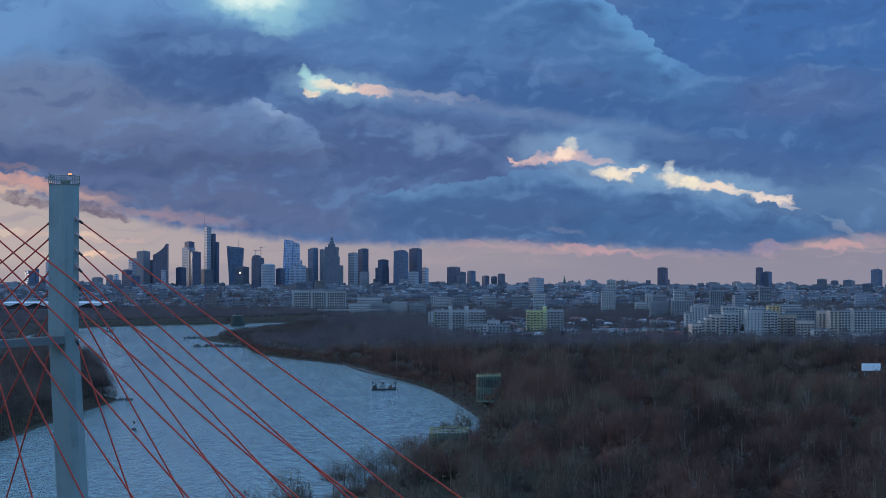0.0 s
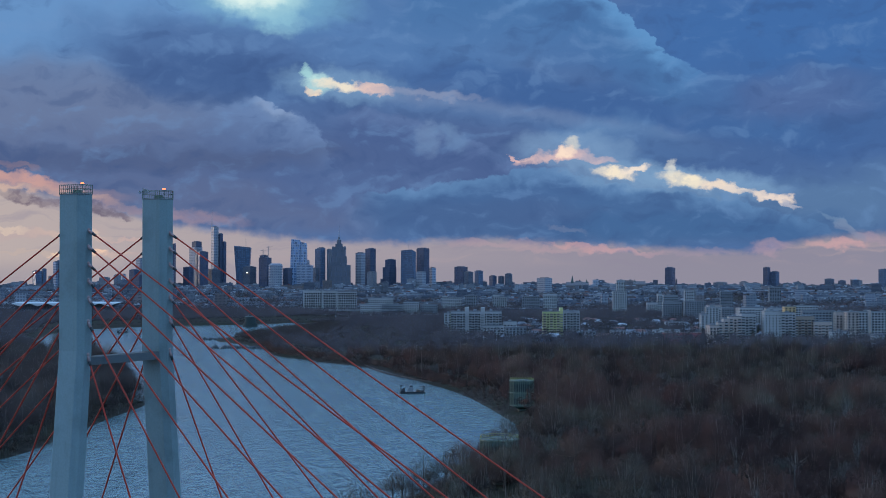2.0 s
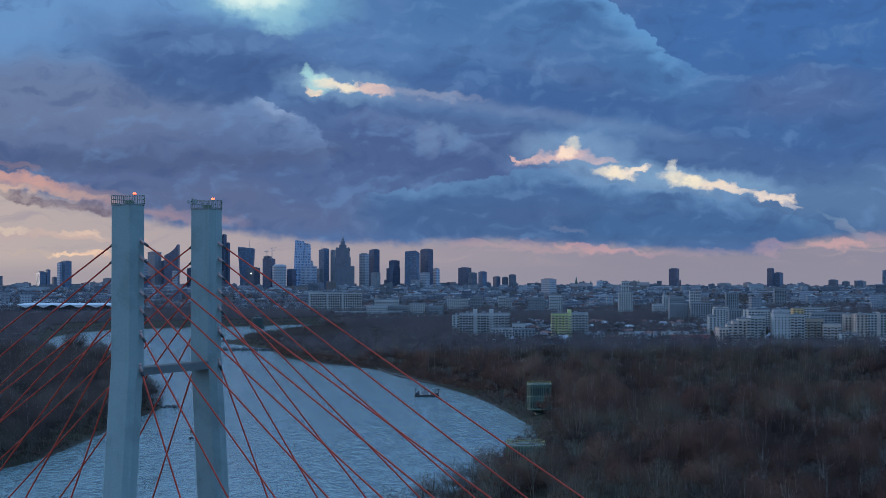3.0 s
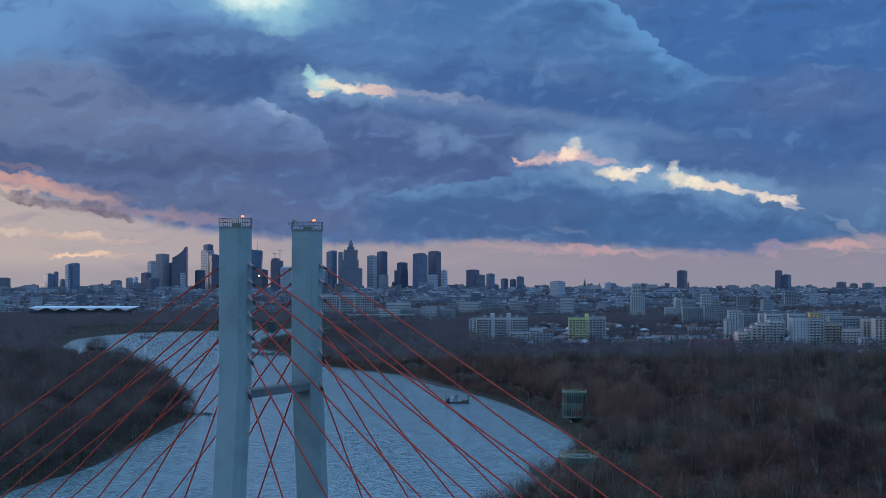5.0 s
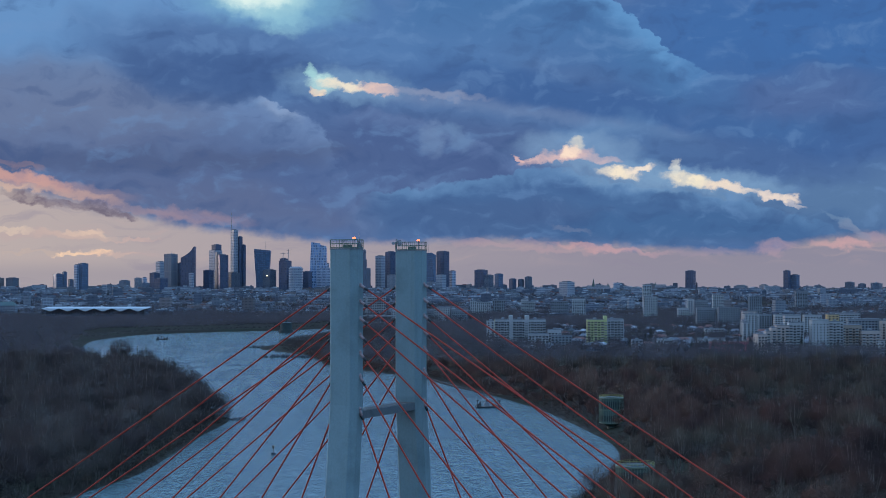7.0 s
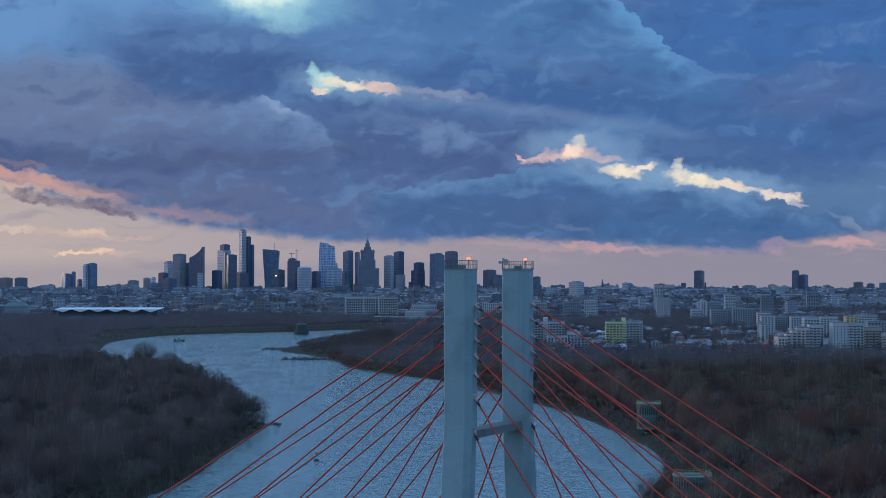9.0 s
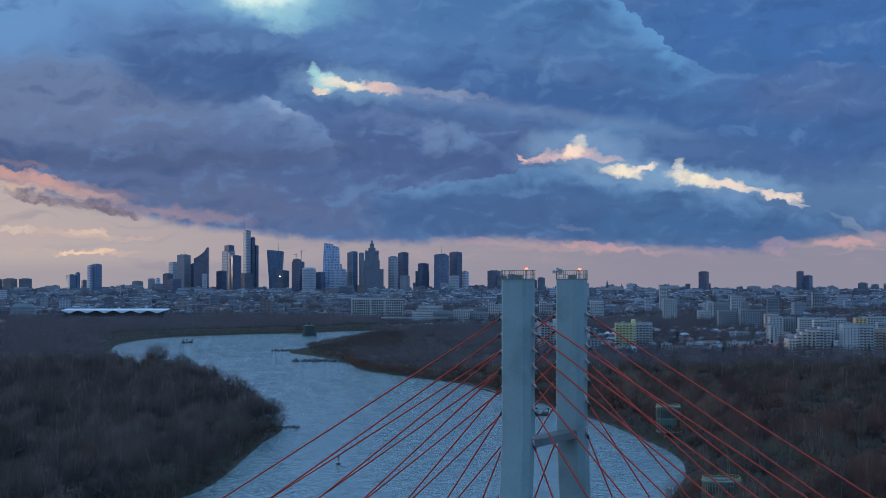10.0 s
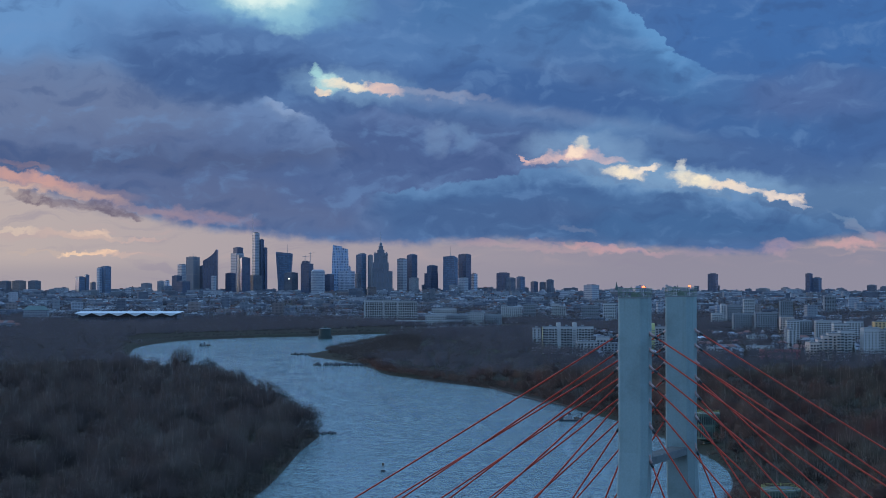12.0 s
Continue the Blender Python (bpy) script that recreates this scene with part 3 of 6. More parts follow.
# ---------------------------------------------------------------- mesh tools
class Build:
    """Collects faces with a material slot and UVs in metres, then becomes one mesh."""

    def __init__(self):
        self.v, self.f, self.mi, self.uv = [], [], [], []

    def face(self, pts, slot=0, uv=None):
        i = len(self.v)
        self.v += [tuple(p) for p in pts]
        self.f.append(tuple(range(i, i + len(pts))))
        self.mi.append(slot)
        self.uv += list(uv) if uv else [(0.0, 0.0)] * len(pts)

    def prism(self, ring0, ring1, slot=0, top=None, bottom=True):
        """Side faces between two rings of equal count, with caps."""
        n, run = len(ring0), 0.0
        i = len(self.v)
        self.v += [tuple(p) for p in ring0] + [tuple(p) for p in ring1]
        for k in range(n):
            a, b = Vector(ring0[k]), Vector(ring0[(k + 1) % n])
            w = (b - a).length
            k2 = (k + 1) % n
            self.f.append((i + k, i + k2, i + n + k2, i + n + k))
            self.mi.append(slot)
            self.uv += [(run, ring0[k][2]), (run + w, ring0[k2][2]), (run + w, ring1[k2][2]), (run, ring1[k][2])]
            run += w
        self.f.append(tuple(i + n + k for k in range(n)))
        self.mi.append(slot if top is None else top)
        self.uv += [(p[0] * 0 + 0.0, 0.0) for p in ring1]
        if bottom:
            self.f.append(tuple(i + k for k in reversed(range(n))))
            self.mi.append(slot)
            self.uv += [(0.0, 0.0)] * n

    def loft(self, rings, slot=0):
        """One closed skin through many rings of equal count."""
        i, n = len(self.v), len(rings[0])
        for r in rings:
            self.v += [tuple(p) for p in r]
        run = [0.0]
        for k in range(n):
            run.append(run[-1] + (Vector(rings[0][(k + 1) % n]) - Vector(rings[0][k])).length)
        for j in range(len(rings) - 1):
            for k in range(n):
                k2 = (k + 1) % n
                self.f.append((i + j * n + k, i + j * n + k2, i + j * n + n + k2, i + j * n + n + k))
                self.mi.append(slot)
                self.uv += [(run[k], rings[j][k][2]), (run[k + 1], rings[j][k2][2]), (run[k + 1], rings[j + 1][k2][2]), (run[k], rings[j + 1][k][2])]
        for ends in (tuple(i + k for k in reversed(range(n))), tuple(i + (len(rings) - 1) * n + k for k in range(n))):
            self.f.append(ends)
            self.mi.append(slot)
            self.uv += [(0.0, 0.0)] * n

    def box(self, x, y, z0, z1, w, d, rot=0.0, slot=0, top=None, taper=1.0):
        c, s = math.cos(rot), math.sin(rot)

        def ring(z, k):
            return [(x + c * px * k - s * py * k, y + s * px * k + c * py * k, z) for px, py in ((-w / 2, -d / 2), (w / 2, -d / 2), (w / 2, d / 2), (-w / 2, d / 2))]

        self.prism(ring(z0, 1.0), ring(z1, taper), slot, top)

    def tube(self, a, b, ra, rb=None, sides=8, slot=0):
        a, b = Vector(a), Vector(b)
        rb = ra if rb is None else rb
        way = (b - a).normalized()
        side = way.orthogonal().normalized()
        up = way.cross(side)
        ang = [2 * math.pi * k / sides for k in range(sides)]
        self.prism([a + (side * math.cos(t) + up * math.sin(t)) * ra for t in ang], [b + (side * math.cos(t) + up * math.sin(t)) * rb for t in ang], slot)

    def drum(self, x, y, z0, z1, r0, r1=None, sides=32, slot=0, top=None):
        r1 = r0 if r1 is None else r1
        ang = [2 * math.pi * k / sides for k in range(sides)]
        self.prism([(x + r0 * math.cos(t), y + r0 * math.sin(t), z0) for t in ang], [(x + r1 * math.cos(t), y + r1 * math.sin(t), z1) for t in ang], slot, top)

    def hoop(self, r, z0, z1, thick, sides=40, slot=0):
        """An open ring band."""
        for k in range(sides):
            t0, t1 = 2 * math.pi * k / sides, 2 * math.pi * (k + 1) / sides
            o = [(q * math.cos(t), q * math.sin(t), z) for q, z in ((r, z0), (r, z1), (r - thick, z1)) for t in (t0, t1)]
            self.face([o[0], o[1], o[3], o[2]], slot)
            self.face([o[2], o[3], o[5], o[4]], slot)

    def mesh(self, name, mats):
        me = bpy.data.meshes.new(name)
        me.from_pydata(self.v, [], self.f)
        layer = me.uv_layers.new(name="metres")
        layer.data.foreach_set("uv", np.array(self.uv, dtype=np.float32).ravel())
        for m in mats:
            me.materials.append(m)
        me.polygons.foreach_set("material_index", np.array(self.mi, dtype=np.int32))
        me.update()
        return me


def thing(name, at, label, category, group="", kind=""):
    ob = new(name)
    ob.empty_display_size = 0.5
    ob.location = at
    return tagged(ob, label, category, group, kind)


def part(name, build, mats, parent=None, label="", smooth=False):
    """One mesh object made from world or local coordinates under its thing."""
    me = build.mesh(name, mats if isinstance(mats, (list, tuple)) else [mats])
    if smooth:
        me.shade_smooth()
    ob = new(name, me)
    ob.parent = parent
    return tagged(ob, label) if label else ob


# ---------------------------------------------------------------- river, ground
def spline(points, step=8.0):
    """Smooth line through a few control points."""
    p = np.array([points[0], *points, points[-1]], float)
    out = []
    for k in range(1, len(p) - 2):
        n = max(2, int(np.linalg.norm(p[k + 1] - p[k]) / step))
        for t in np.linspace(0, 1, n, endpoint=False):
            a, b, c, d = p[k - 1 : k + 3]
            out.append(0.5 * ((2 * b) + (c - a) * t + (2 * a - 5 * b + 4 * c - d) * t**2 + (3 * b - a - 3 * c + d) * t**3))
    return np.array(out + [p[-1]])


RIGHT_BANK = spline([(-190, -900), (-130, 0), (-98, 220), (-62, 370), (-41, 463), (-23, 552), (-1, 640), (14, 710), (18, 786), (9, 880), (-8, 1001), (-42, 1148), (-74, 1274), (-127, 1376), (-172, 1479), (-186, 1560), (-222, 1690), (-272, 1815), (-262, 1930), (-232, 2120), (-196, 2330), (-120, 2440), (-20, 2560), (140, 2760), (330, 3000)])
LEFT_BANK = spline([(-320, -900), (-280, 0), (-235, 330), (-200, 593), (-188, 671), (-187, 822), (-185, 917), (-202, 960), (-228, 1090), (-280, 1280), (-340, 1420), (-400, 1540), (-452, 1700), (-480, 1850), (-505, 2040), (-484, 2230), (-420, 2320), (-360, 2368), (-300, 2415), (-250, 2482), (-190, 2520), (-100, 2600), (60, 2800), (260, 3050)])
OUTLINE = np.vstack([RIGHT_BANK, LEFT_BANK[::-1]])


def in_river(x, y):
    """Whether points lie inside the river's outline (even-odd rule)."""
    x, y = np.asarray(x, float), np.asarray(y, float)
    inside = np.zeros(x.shape, bool)
    a, b = OUTLINE, np.roll(OUTLINE, -1, 0)
    for (x0, y0), (x1, y1) in zip(a, b):
        if y0 != y1:
            cross = ((y0 > y) != (y1 > y)) & (x < (x1 - x0) * (y - y0) / (y1 - y0) + x0)
            inside ^= cross
    return inside


def bank_gap(x, y):
    """Metres to the water's edge, negative in the river."""
    x, y = np.asarray(x, float), np.asarray(y, float)
    gap = np.full(x.shape, 1e9)
    for k in range(0, len(OUTLINE) - 1):
        (x0, y0), (x1, y1) = OUTLINE[k], OUTLINE[k + 1]
        ll = max((x1 - x0) ** 2 + (y1 - y0) ** 2, 1e-6)
        t = np.clip(((x - x0) * (x1 - x0) + (y - y0) * (y1 - y0)) / ll, 0, 1)
        gap = np.minimum(gap, np.hypot(x - x0 - t * (x1 - x0), y - y0 - t * (y1 - y0)))
    return np.where(in_river(x, y), -gap, gap)


def smooth01(t):
    t = np.clip(t, 0, 1)
    return t * t * (3 - 2 * t)


def land(x, y):
    """Height of the dry land: flood plain, then the scarp on which the city stands."""
    x, y = np.asarray(x, float), np.asarray(y, float)
    plain_ = 2.6 + 0.5 * np.sin(x * 0.031) * np.cos(y * 0.023)
    return plain_ + 23.0 * smooth01((y - 2900) / 1300) + 4.0 * smooth01((y - 4200) / 700)


def ground_height(x, y):
    gap = bank_gap(x, y)
    bank = np.where(gap < 0, np.maximum(-3.0, gap * 0.25), np.minimum(1.0, gap / 9.0))
    return np.where(gap < 0, bank, -0.05 + bank * (land(x, y) + 0.05))


def sheet(name, xs, ys, zs, mat, label):
    nx, ny = len(xs), len(ys)
    gx, gy = np.meshgrid(xs, ys)
    v = np.stack([gx, gy, zs(gx, gy) if callable(zs) else np.full_like(gx, zs)], -1).reshape(-1, 3)
    i = np.arange(nx * ny).reshape(ny, nx)
    f = np.stack([i[:-1, :-1], i[:-1, 1:], i[1:, 1:], i[1:, :-1]], -1).reshape(-1, 4)
    me = bpy.data.meshes.new(name)
    me.from_pydata(v.tolist(), [], f.tolist())
    me.materials.append(mat)
    me.shade_smooth()
    return tagged(new(name, me), label, kind="structure")


XS = np.unique(np.r_[np.arange(-3200, -720, 80), np.arange(-720, 480, 9), np.arange(480, 3200, 80)])
YS = np.unique(np.r_[np.arange(-1000, 300, 50), np.arange(300, 1500, 9), np.arange(1500, 2700, 14), np.arange(2700, 4991, 45)])
sheet("ground", XS.astype(float), YS.astype(float), ground_height, GROUND, "brown winter flood plain with leaf litter and grass")
sheet("water", np.array([-900.0, 700.0]), np.array([-1000.0, 3100.0]), 0.0, WATER, "rippled blue-grey river under a dusk sky")

# ground kept free of trees: x, y, half width, half depth
CLEARINGS = [(22, 832, 9, 24), (2, 547, 7.5, 6), (-72, 279, 22, 26), (259, 975, 9, 14)]


def clumps(x, y, scale, seed):
    """Smooth 0..1 field for the size of stands of trees and quarters of the city."""
    s = np.zeros_like(x)
    for k in range(5):
        a = seed * 1.7 + k * 1.257
        s += np.sin((x * math.cos(a) + y * math.sin(a)) / scale * (1 + 0.37 * k) + seed * k)
    return 0.5 + s / 8


# ---------------------------------------------------------------- cable-stayed bridge
ACROSS = Vector((0.4947, 0.8690, 0.0))  # from one pylon leg to the other
ALONG = Vector((0.8690, -0.4947, 0.0))  # along the deck
LEG_TOPS = (Vector((-77.58, 269.60, 86.0)), Vector((-67.24, 288.00, 86.0)))
DECK_Z, KINK_Z, LEAN = 13.0, 60.0, 0.085  # the legs stand upright down to the kink and lean outwards below it
# drop below the top, reach to the one side and to the other
ANCHORS = ((6.9, 117.8, 115.8), (9.7, 102.4, 100.7), (12.6, 87.6, 84.5), (15.5, 70.9, 68.4), (18.6, 53.4, 51.5), (22.7, 37.4, 36.1), (28.4, 19.8, 19.8))
SPLAY = (-1.0, 2.0)  # the lower ends lie a little outside the legs


def leg_section(centre, half_w, half_d, cut):
    """Eight-cornered section, its broad faces square to the deck."""
    pts = [(-half_w + cut * 0.35, -half_d), (half_w - cut, -half_d), (half_w, -half_d + cut), (half_w, half_d - cut), (half_w - cut, half_d), (-half_w + cut * 0.35, half_d), (-half_w, half_d - cut * 0.35), (-half_w, -half_d + cut * 0.35)]
    return [centre + ALONG * a + ACROSS * b for a, b in pts]


def pylon_leg(top, out, pylon, with_dish):
    """One leg with its platform railing, beacon, cables' sockets; out: the way it leans below."""
    b = Build()
    levels = [(86.0, 1.0), (KINK_Z, 1.0), (30.0, 1.04), (1.0, 1.10)]
    rings = [leg_section(Vector((top.x, top.y, z)) + ACROSS * out * max(0.0, KINK_Z - z) * LEAN, 2.55 * k, 1.75 * k, 0.95) for z, k in levels]
    b.loft(rings[::-1])
    leg = part("leg", b, CONCRETE, pylon, "pale blue-grey concrete pylon leg with bevelled edges")
    # crown slab and platform railing
    b = Build()
    b.prism(leg_section(Vector((top.x, top.y, 85.9)), 2.6, 1.8, 0.95), leg_section(Vector((top.x, top.y, 86.1)), 2.6, 1.8, 0.95))
    part("crown_slab", b, CONCRETE_DARK, leg)
    ring = [p for p in leg_section(Vector((top.x, top.y, 86.1)), 2.55, 1.78, 0.9)]
    b = Build()
    for k in range(8):
        p, q = ring[k], ring[(k + 1) % 8]
        for h in (0.15, 0.8, 1.45):
            b.tube(p + Vector((0, 0, h)), q + Vector((0, 0, h)), 0.04, sides=5)
        n = max(2, int((q - p).length / 0.42))
        for j in range(n):
            w = p.lerp(q, j / n)
            b.tube(w, w + Vector((0, 0, 1.45)), 0.055 if j == 0 else 0.03, sides=4)
    part("railing", b, RAIL_GREEN, leg, "green painted steel platform railing")
    # beacon
    spot = top + ALONG * 1.75 + ACROSS * -0.7
    b = Build()
    b.tube((spot.x, spot.y, 86.1), (spot.x, spot.y, 87.6), 0.07, sides=6)
    b.drum(spot.x, spot.y, 87.5, 87.68, 0.3, sides=12)
    post = part("beacon_post", b, STEEL_GREY, leg)
    b = Build()
    b.drum(spot.x, spot.y, 87.68, 87.98, 0.3, 0.24, sides=12)
    part("beacon", b, BEACON, post, "glowing red aircraft warning beacon")
    # hatch on the platform
    b = Build()
    b.box(top.x, top.y, 86.1, 86.75, 1.2, 0.9, math.radians(-29.7))
    part("hatch", b, RAIL_GREEN, leg)
    if with_dish:
        b = Build()
        m = top - ALONG * 2.5 - ACROSS * 1.2
        b.tube((m.x, m.y, 86.1), (m.x, m.y, 87.9), 0.06, sides=6)
        b.tube((m.x - 0.5, m.y, 87.4), (m.x + 0.7, m.y, 87.4), 0.05, sides=6)
        mast = part("antenna_mast", b, STEEL_GREY, leg)
        for dx_, r, z in ((0.6, 0.5, 87.4), (-0.5, 0.3, 87.3), (0.1, 0.24, 87.85)):
            b = Build()
            b.tube((m.x + dx_, m.y - 0.1, z), (m.x + dx_ - 0.05, m.y - 0.42, z + 0.02), r * 0.6, r, sides=14)
            part("dish", b, STEEL_GREY, mast, "small grey microwave dish")
    return leg


def stay(leg_top, out, side, drop, reach, bridge):
    """One stay cable with its socket tube and rubber collar."""
    # drop reaches to the end of the collar, two metres down the cable
    z = 86.0 - drop
    z += 2.0 * (z - DECK_Z) / math.hypot(z - DECK_Z, reach)
    drop = 86.0 - z
    root = Vector((leg_top.x, leg_top.y, z)) + ACROSS * out * max(0.0, KINK_Z - z) * LEAN + ALONG * side * 2.35
    end = Vector((root.x, root.y, DECK_Z)) + ALONG * side * reach
    end += ACROSS * SPLAY[0 if out < 0 else 1]
    way = (end - root).normalized()
    b = Build()
    b.tube(root, root + way * 1.25, 0.26, sides=10)
    b.tube(root - way * 0.2, root + way * 0.25, 0.42, 0.36, sides=10)
    cable_root = thing("stay_cable", (0, 0, 0), "red sheathed steel stay cable from pylon to deck", "cable", "stay cables of the bridge")
    part("socket", b, SOCKET_PINK, cable_root, "pale pinkish socket tube", True)
    b = Build()
    b.tube(root + way * 1.25, root + way * 2.0, 0.24, 0.22, sides=10)
    part("collar", b, RUBBER, cable_root, "black rubber collar", True)
    b = Build()
    length = (end - root).length
    pts = []
    for k in range(13):
        t = k / 12
        p = root + way * (2.0 + (length - 2.0) * t)
        pts.append(p - Vector((0, 0, 0.35 * reach / 100 * 4 * t * (1 - t))))
    side_way = way.cross(Vector((0, 0, 1))).normalized()
    up_way = side_way.cross(way)
    turn = [2 * math.pi * k / 8 for k in range(8)]
    b.loft([[p + (side_way * math.cos(t) + up_way * math.sin(t)) * 0.145 for t in turn] for p in pts])
    part("cable", b, CABLE_RED, cable_root, "", True)


pylon = thing("bridge_pylon", (0, 0, 0), "tall pale concrete two-legged bridge pylon with crossbeam", "bridge pylon")
for top, out, dish in ((LEG_TOPS[0], -1, False), (LEG_TOPS[1], 1, True)):
    pylon_leg(top, out, pylon, dish)
b = Build()
za = 58.2
p = Vector((LEG_TOPS[0].x, LEG_TOPS[0].y, za)) - ACROSS * (KINK_Z - za) * LEAN + ACROSS * 1.7
q = Vector((LEG_TOPS[1].x, LEG_TOPS[1].y, za + 0.25)) + ACROSS * (KINK_Z - za) * LEAN - ACROSS * 1.7
r0 = [p + ALONG * a + Vector((0, 0, h)) for a, h in ((-1.6, 0.65), (-1.6, -0.65), (1.6, -0.65), (1.6, 0.65))]
r1 = [q + ALONG * a + Vector((0, 0, h)) for a, h in ((-1.6, 0.65), (-1.6, -0.65), (1.6, -0.65), (1.6, 0.65))]
b.prism(r0, r1)
beam = part("crossbeam", b, BEAM_GREY, pylon, "weathered grey concrete crossbeam")
walk_top = Build()
inner = 1.42
pa, qa = p + Vector((0, 0, 0.655)), q + Vector((0, 0, 0.655))
walk_top.prism([pa - ALONG * inner, pa + ALONG * inner, qa + ALONG * inner, qa - ALONG * inner], [v + Vector((0, 0, 0.03)) for v in (pa - ALONG * inner, pa + ALONG * inner, qa + ALONG * inner, qa - ALONG * inner)])
part("beam_top", walk_top, LICHEN, beam, "dark lichen-covered top of the crossbeam")
for top, out in ((LEG_TOPS[0], -1), (LEG_TOPS[1], 1)):
    for side in (-1, 1):
        for drop, reach_a, reach_b in ANCHORS:
            stay(top, out, side, drop, reach_a if side > 0 else reach_b, None)

deck = thing("bridge_deck", (0, 0, 0), "grey concrete bridge deck with asphalt carriageway", "bridge deck")
mid = (LEG_TOPS[0] + LEG_TOPS[1]) / 2


def deck_slab(z0, z1, half, mat, name, label=""):
    b = Build()
    a0, a1 = mid - ALONG * 320, mid + ALONG * 260
    r0 = [Vector((a0.x, a0.y, 0)) + ACROSS * s + Vector((0, 0, z)) for s, z in ((half, z0), (-half, z0), (-half, z1), (half, z1))]
    r1 = [Vector((a1.x, a1.y, 0)) + ACROSS * s + Vector((0, 0, z)) for s, z in ((half, z0), (-half, z0), (-half, z1), (half, z1))]
    b.prism(r0, r1)
    part(name, b, mat, deck, label)


deck_slab(10.6, 12.9, 15.0, CONCRETE_DARK, "slab")
deck_slab(12.9, 13.0, 11.6, ASPHALT, "carriageway", "dark asphalt carriageway")
for reach in (-300, -220, 140, 230):
    b = Build()
    c = mid + ALONG * reach
    b.box(c.x, c.y, -4.0, 10.6, 3.0, 20.0, math.radians(-29.7))
    part("pier", b, CONCRETE_DARK, deck)

# ---------------------------------------------------------------- river works and craft
def water_intake(x, y, radius, z0, z1, label, rail, bands):
    """Round drum on a stem, with ribs, grated window bands and a railed roof."""
    ob = thing("water_intake_tower", (x, y, -2.0), label, "water tower", "river water intakes")
    lift = 2.0
    b = Build()
    b.drum(0, 0, 0, z0 + lift, radius * 0.36, sides=20)
    b.drum(0, 0, z0 + lift - 1.6, z0 + lift, radius * 0.4, radius * 0.97, sides=32)
    part("stem", b, WELL_GREEN, ob, "narrow dark green concrete stem", True)
    b = Build()
    b.drum(0, 0, z0 + lift, z1 + lift, radius, sides=40, top=1)
    drum = part("drum", b, [WELL_GREEN, WELL_DARK], ob)
    for lo, hi in bands:
        b = Build()
        for k in range(40):
            t0, t1 = 2 * math.pi * (k + 0.14) / 40, 2 * math.pi * (k + 0.86) / 40
            r = radius + 0.03
            pts = [(r * math.cos(t), r * math.sin(t), z + lift) for z in (lo, hi) for t in (t0, t1)]
            b.face([pts[0], pts[1], pts[3], pts[2]])
        tagged(part("window_band", b, WELL_DARK, drum, "band of narrow dark openings"), kind="stuff")
    for z, h, out in ((z0, 0.5, 0.22), ((z0 + z1) / 2, 0.5, 0.2), (z1 - 0.5, 0.6, 0.3)):
        b = Build()
        b.hoop(radius + out, z + lift, z + h + lift, out + 0.25)
        part("ring_band", b, WELL_RIB, drum)
    rib = Build()
    rib.box(radius + 0.1, 0, z0 + lift, z1 + lift, 0.25, 0.16)
    rib_mesh = rib.mesh("rib", [WELL_RIB])
    for k in range(40):
        o = new("rib", rib_mesh)
        o.parent = drum
        o.rotation_euler = (0, 0, 2 * math.pi * k / 40)
    b = Build()
    n = 32
    for k in range(n):
        t0, t1 = 2 * math.pi * k / n, 2 * math.pi * (k + 1) / n
        p, q = Vector((math.cos(t0), math.sin(t0), 0)) * radius, Vector((math.cos(t1), math.sin(t1), 0)) * radius
        for h in (0.55, 1.1):
            b.tube(p + Vector((0, 0, z1 + lift + h)), q + Vector((0, 0, z1 + lift + h)), 0.06, sides=4)
        b.tube(p + Vector((0, 0, z1 + lift)), p + Vector((0, 0, z1 + lift + 1.1)), 0.06, sides=4)
    part("railing", b, rail, ob, "yellow-green roof railing")
    b = Build()
    b.drum(0, 0, z1 + lift, z1 + lift + 0.35, radius * 0.55, radius * 0.5, sides=20)
    part("roof_cap", b, WELL_DARK, ob)
    return ob


water_intake(23.8, 844.0, 6.2, 5.0, 18.2, "green round water intake tower among bare willows", WELL_YELLOW, ((6.2, 9.0), (12.6, 16.4)))
water_intake(2.0, 545.0, 6.4, 5.0, 17.8, "green round water intake tower with yellow railing in scrub", WELL_YELLOW, ((6.2, 9.0), (12.4, 15.8)))


def old_intake(x, y):
    ob = thing("water_intake_tower", (x, y, -2.0), "dark green round intake tower standing in the river", "water tower", "river water intakes")
    for r, z0, z1, name in ((10.5, 0, 6.5, "caisson"), (8.2, 6.5, 16.5, "drum"), (9.4, 6.5, 7.4, "gallery"), (2.6, 16.5, 20.0, "lantern")):
        b = Build()
        b.drum(0, 0, z0, z1, r, sides=28)
        part(name, b, WELL_OLD, ob)
    b = Build()
    b.drum(0, 0, 16.5, 18.0, 8.6, 3.0, sides=28)
    part("roof", b, WELL_DARK, ob)


old_intake(-292.0, 2300.0)


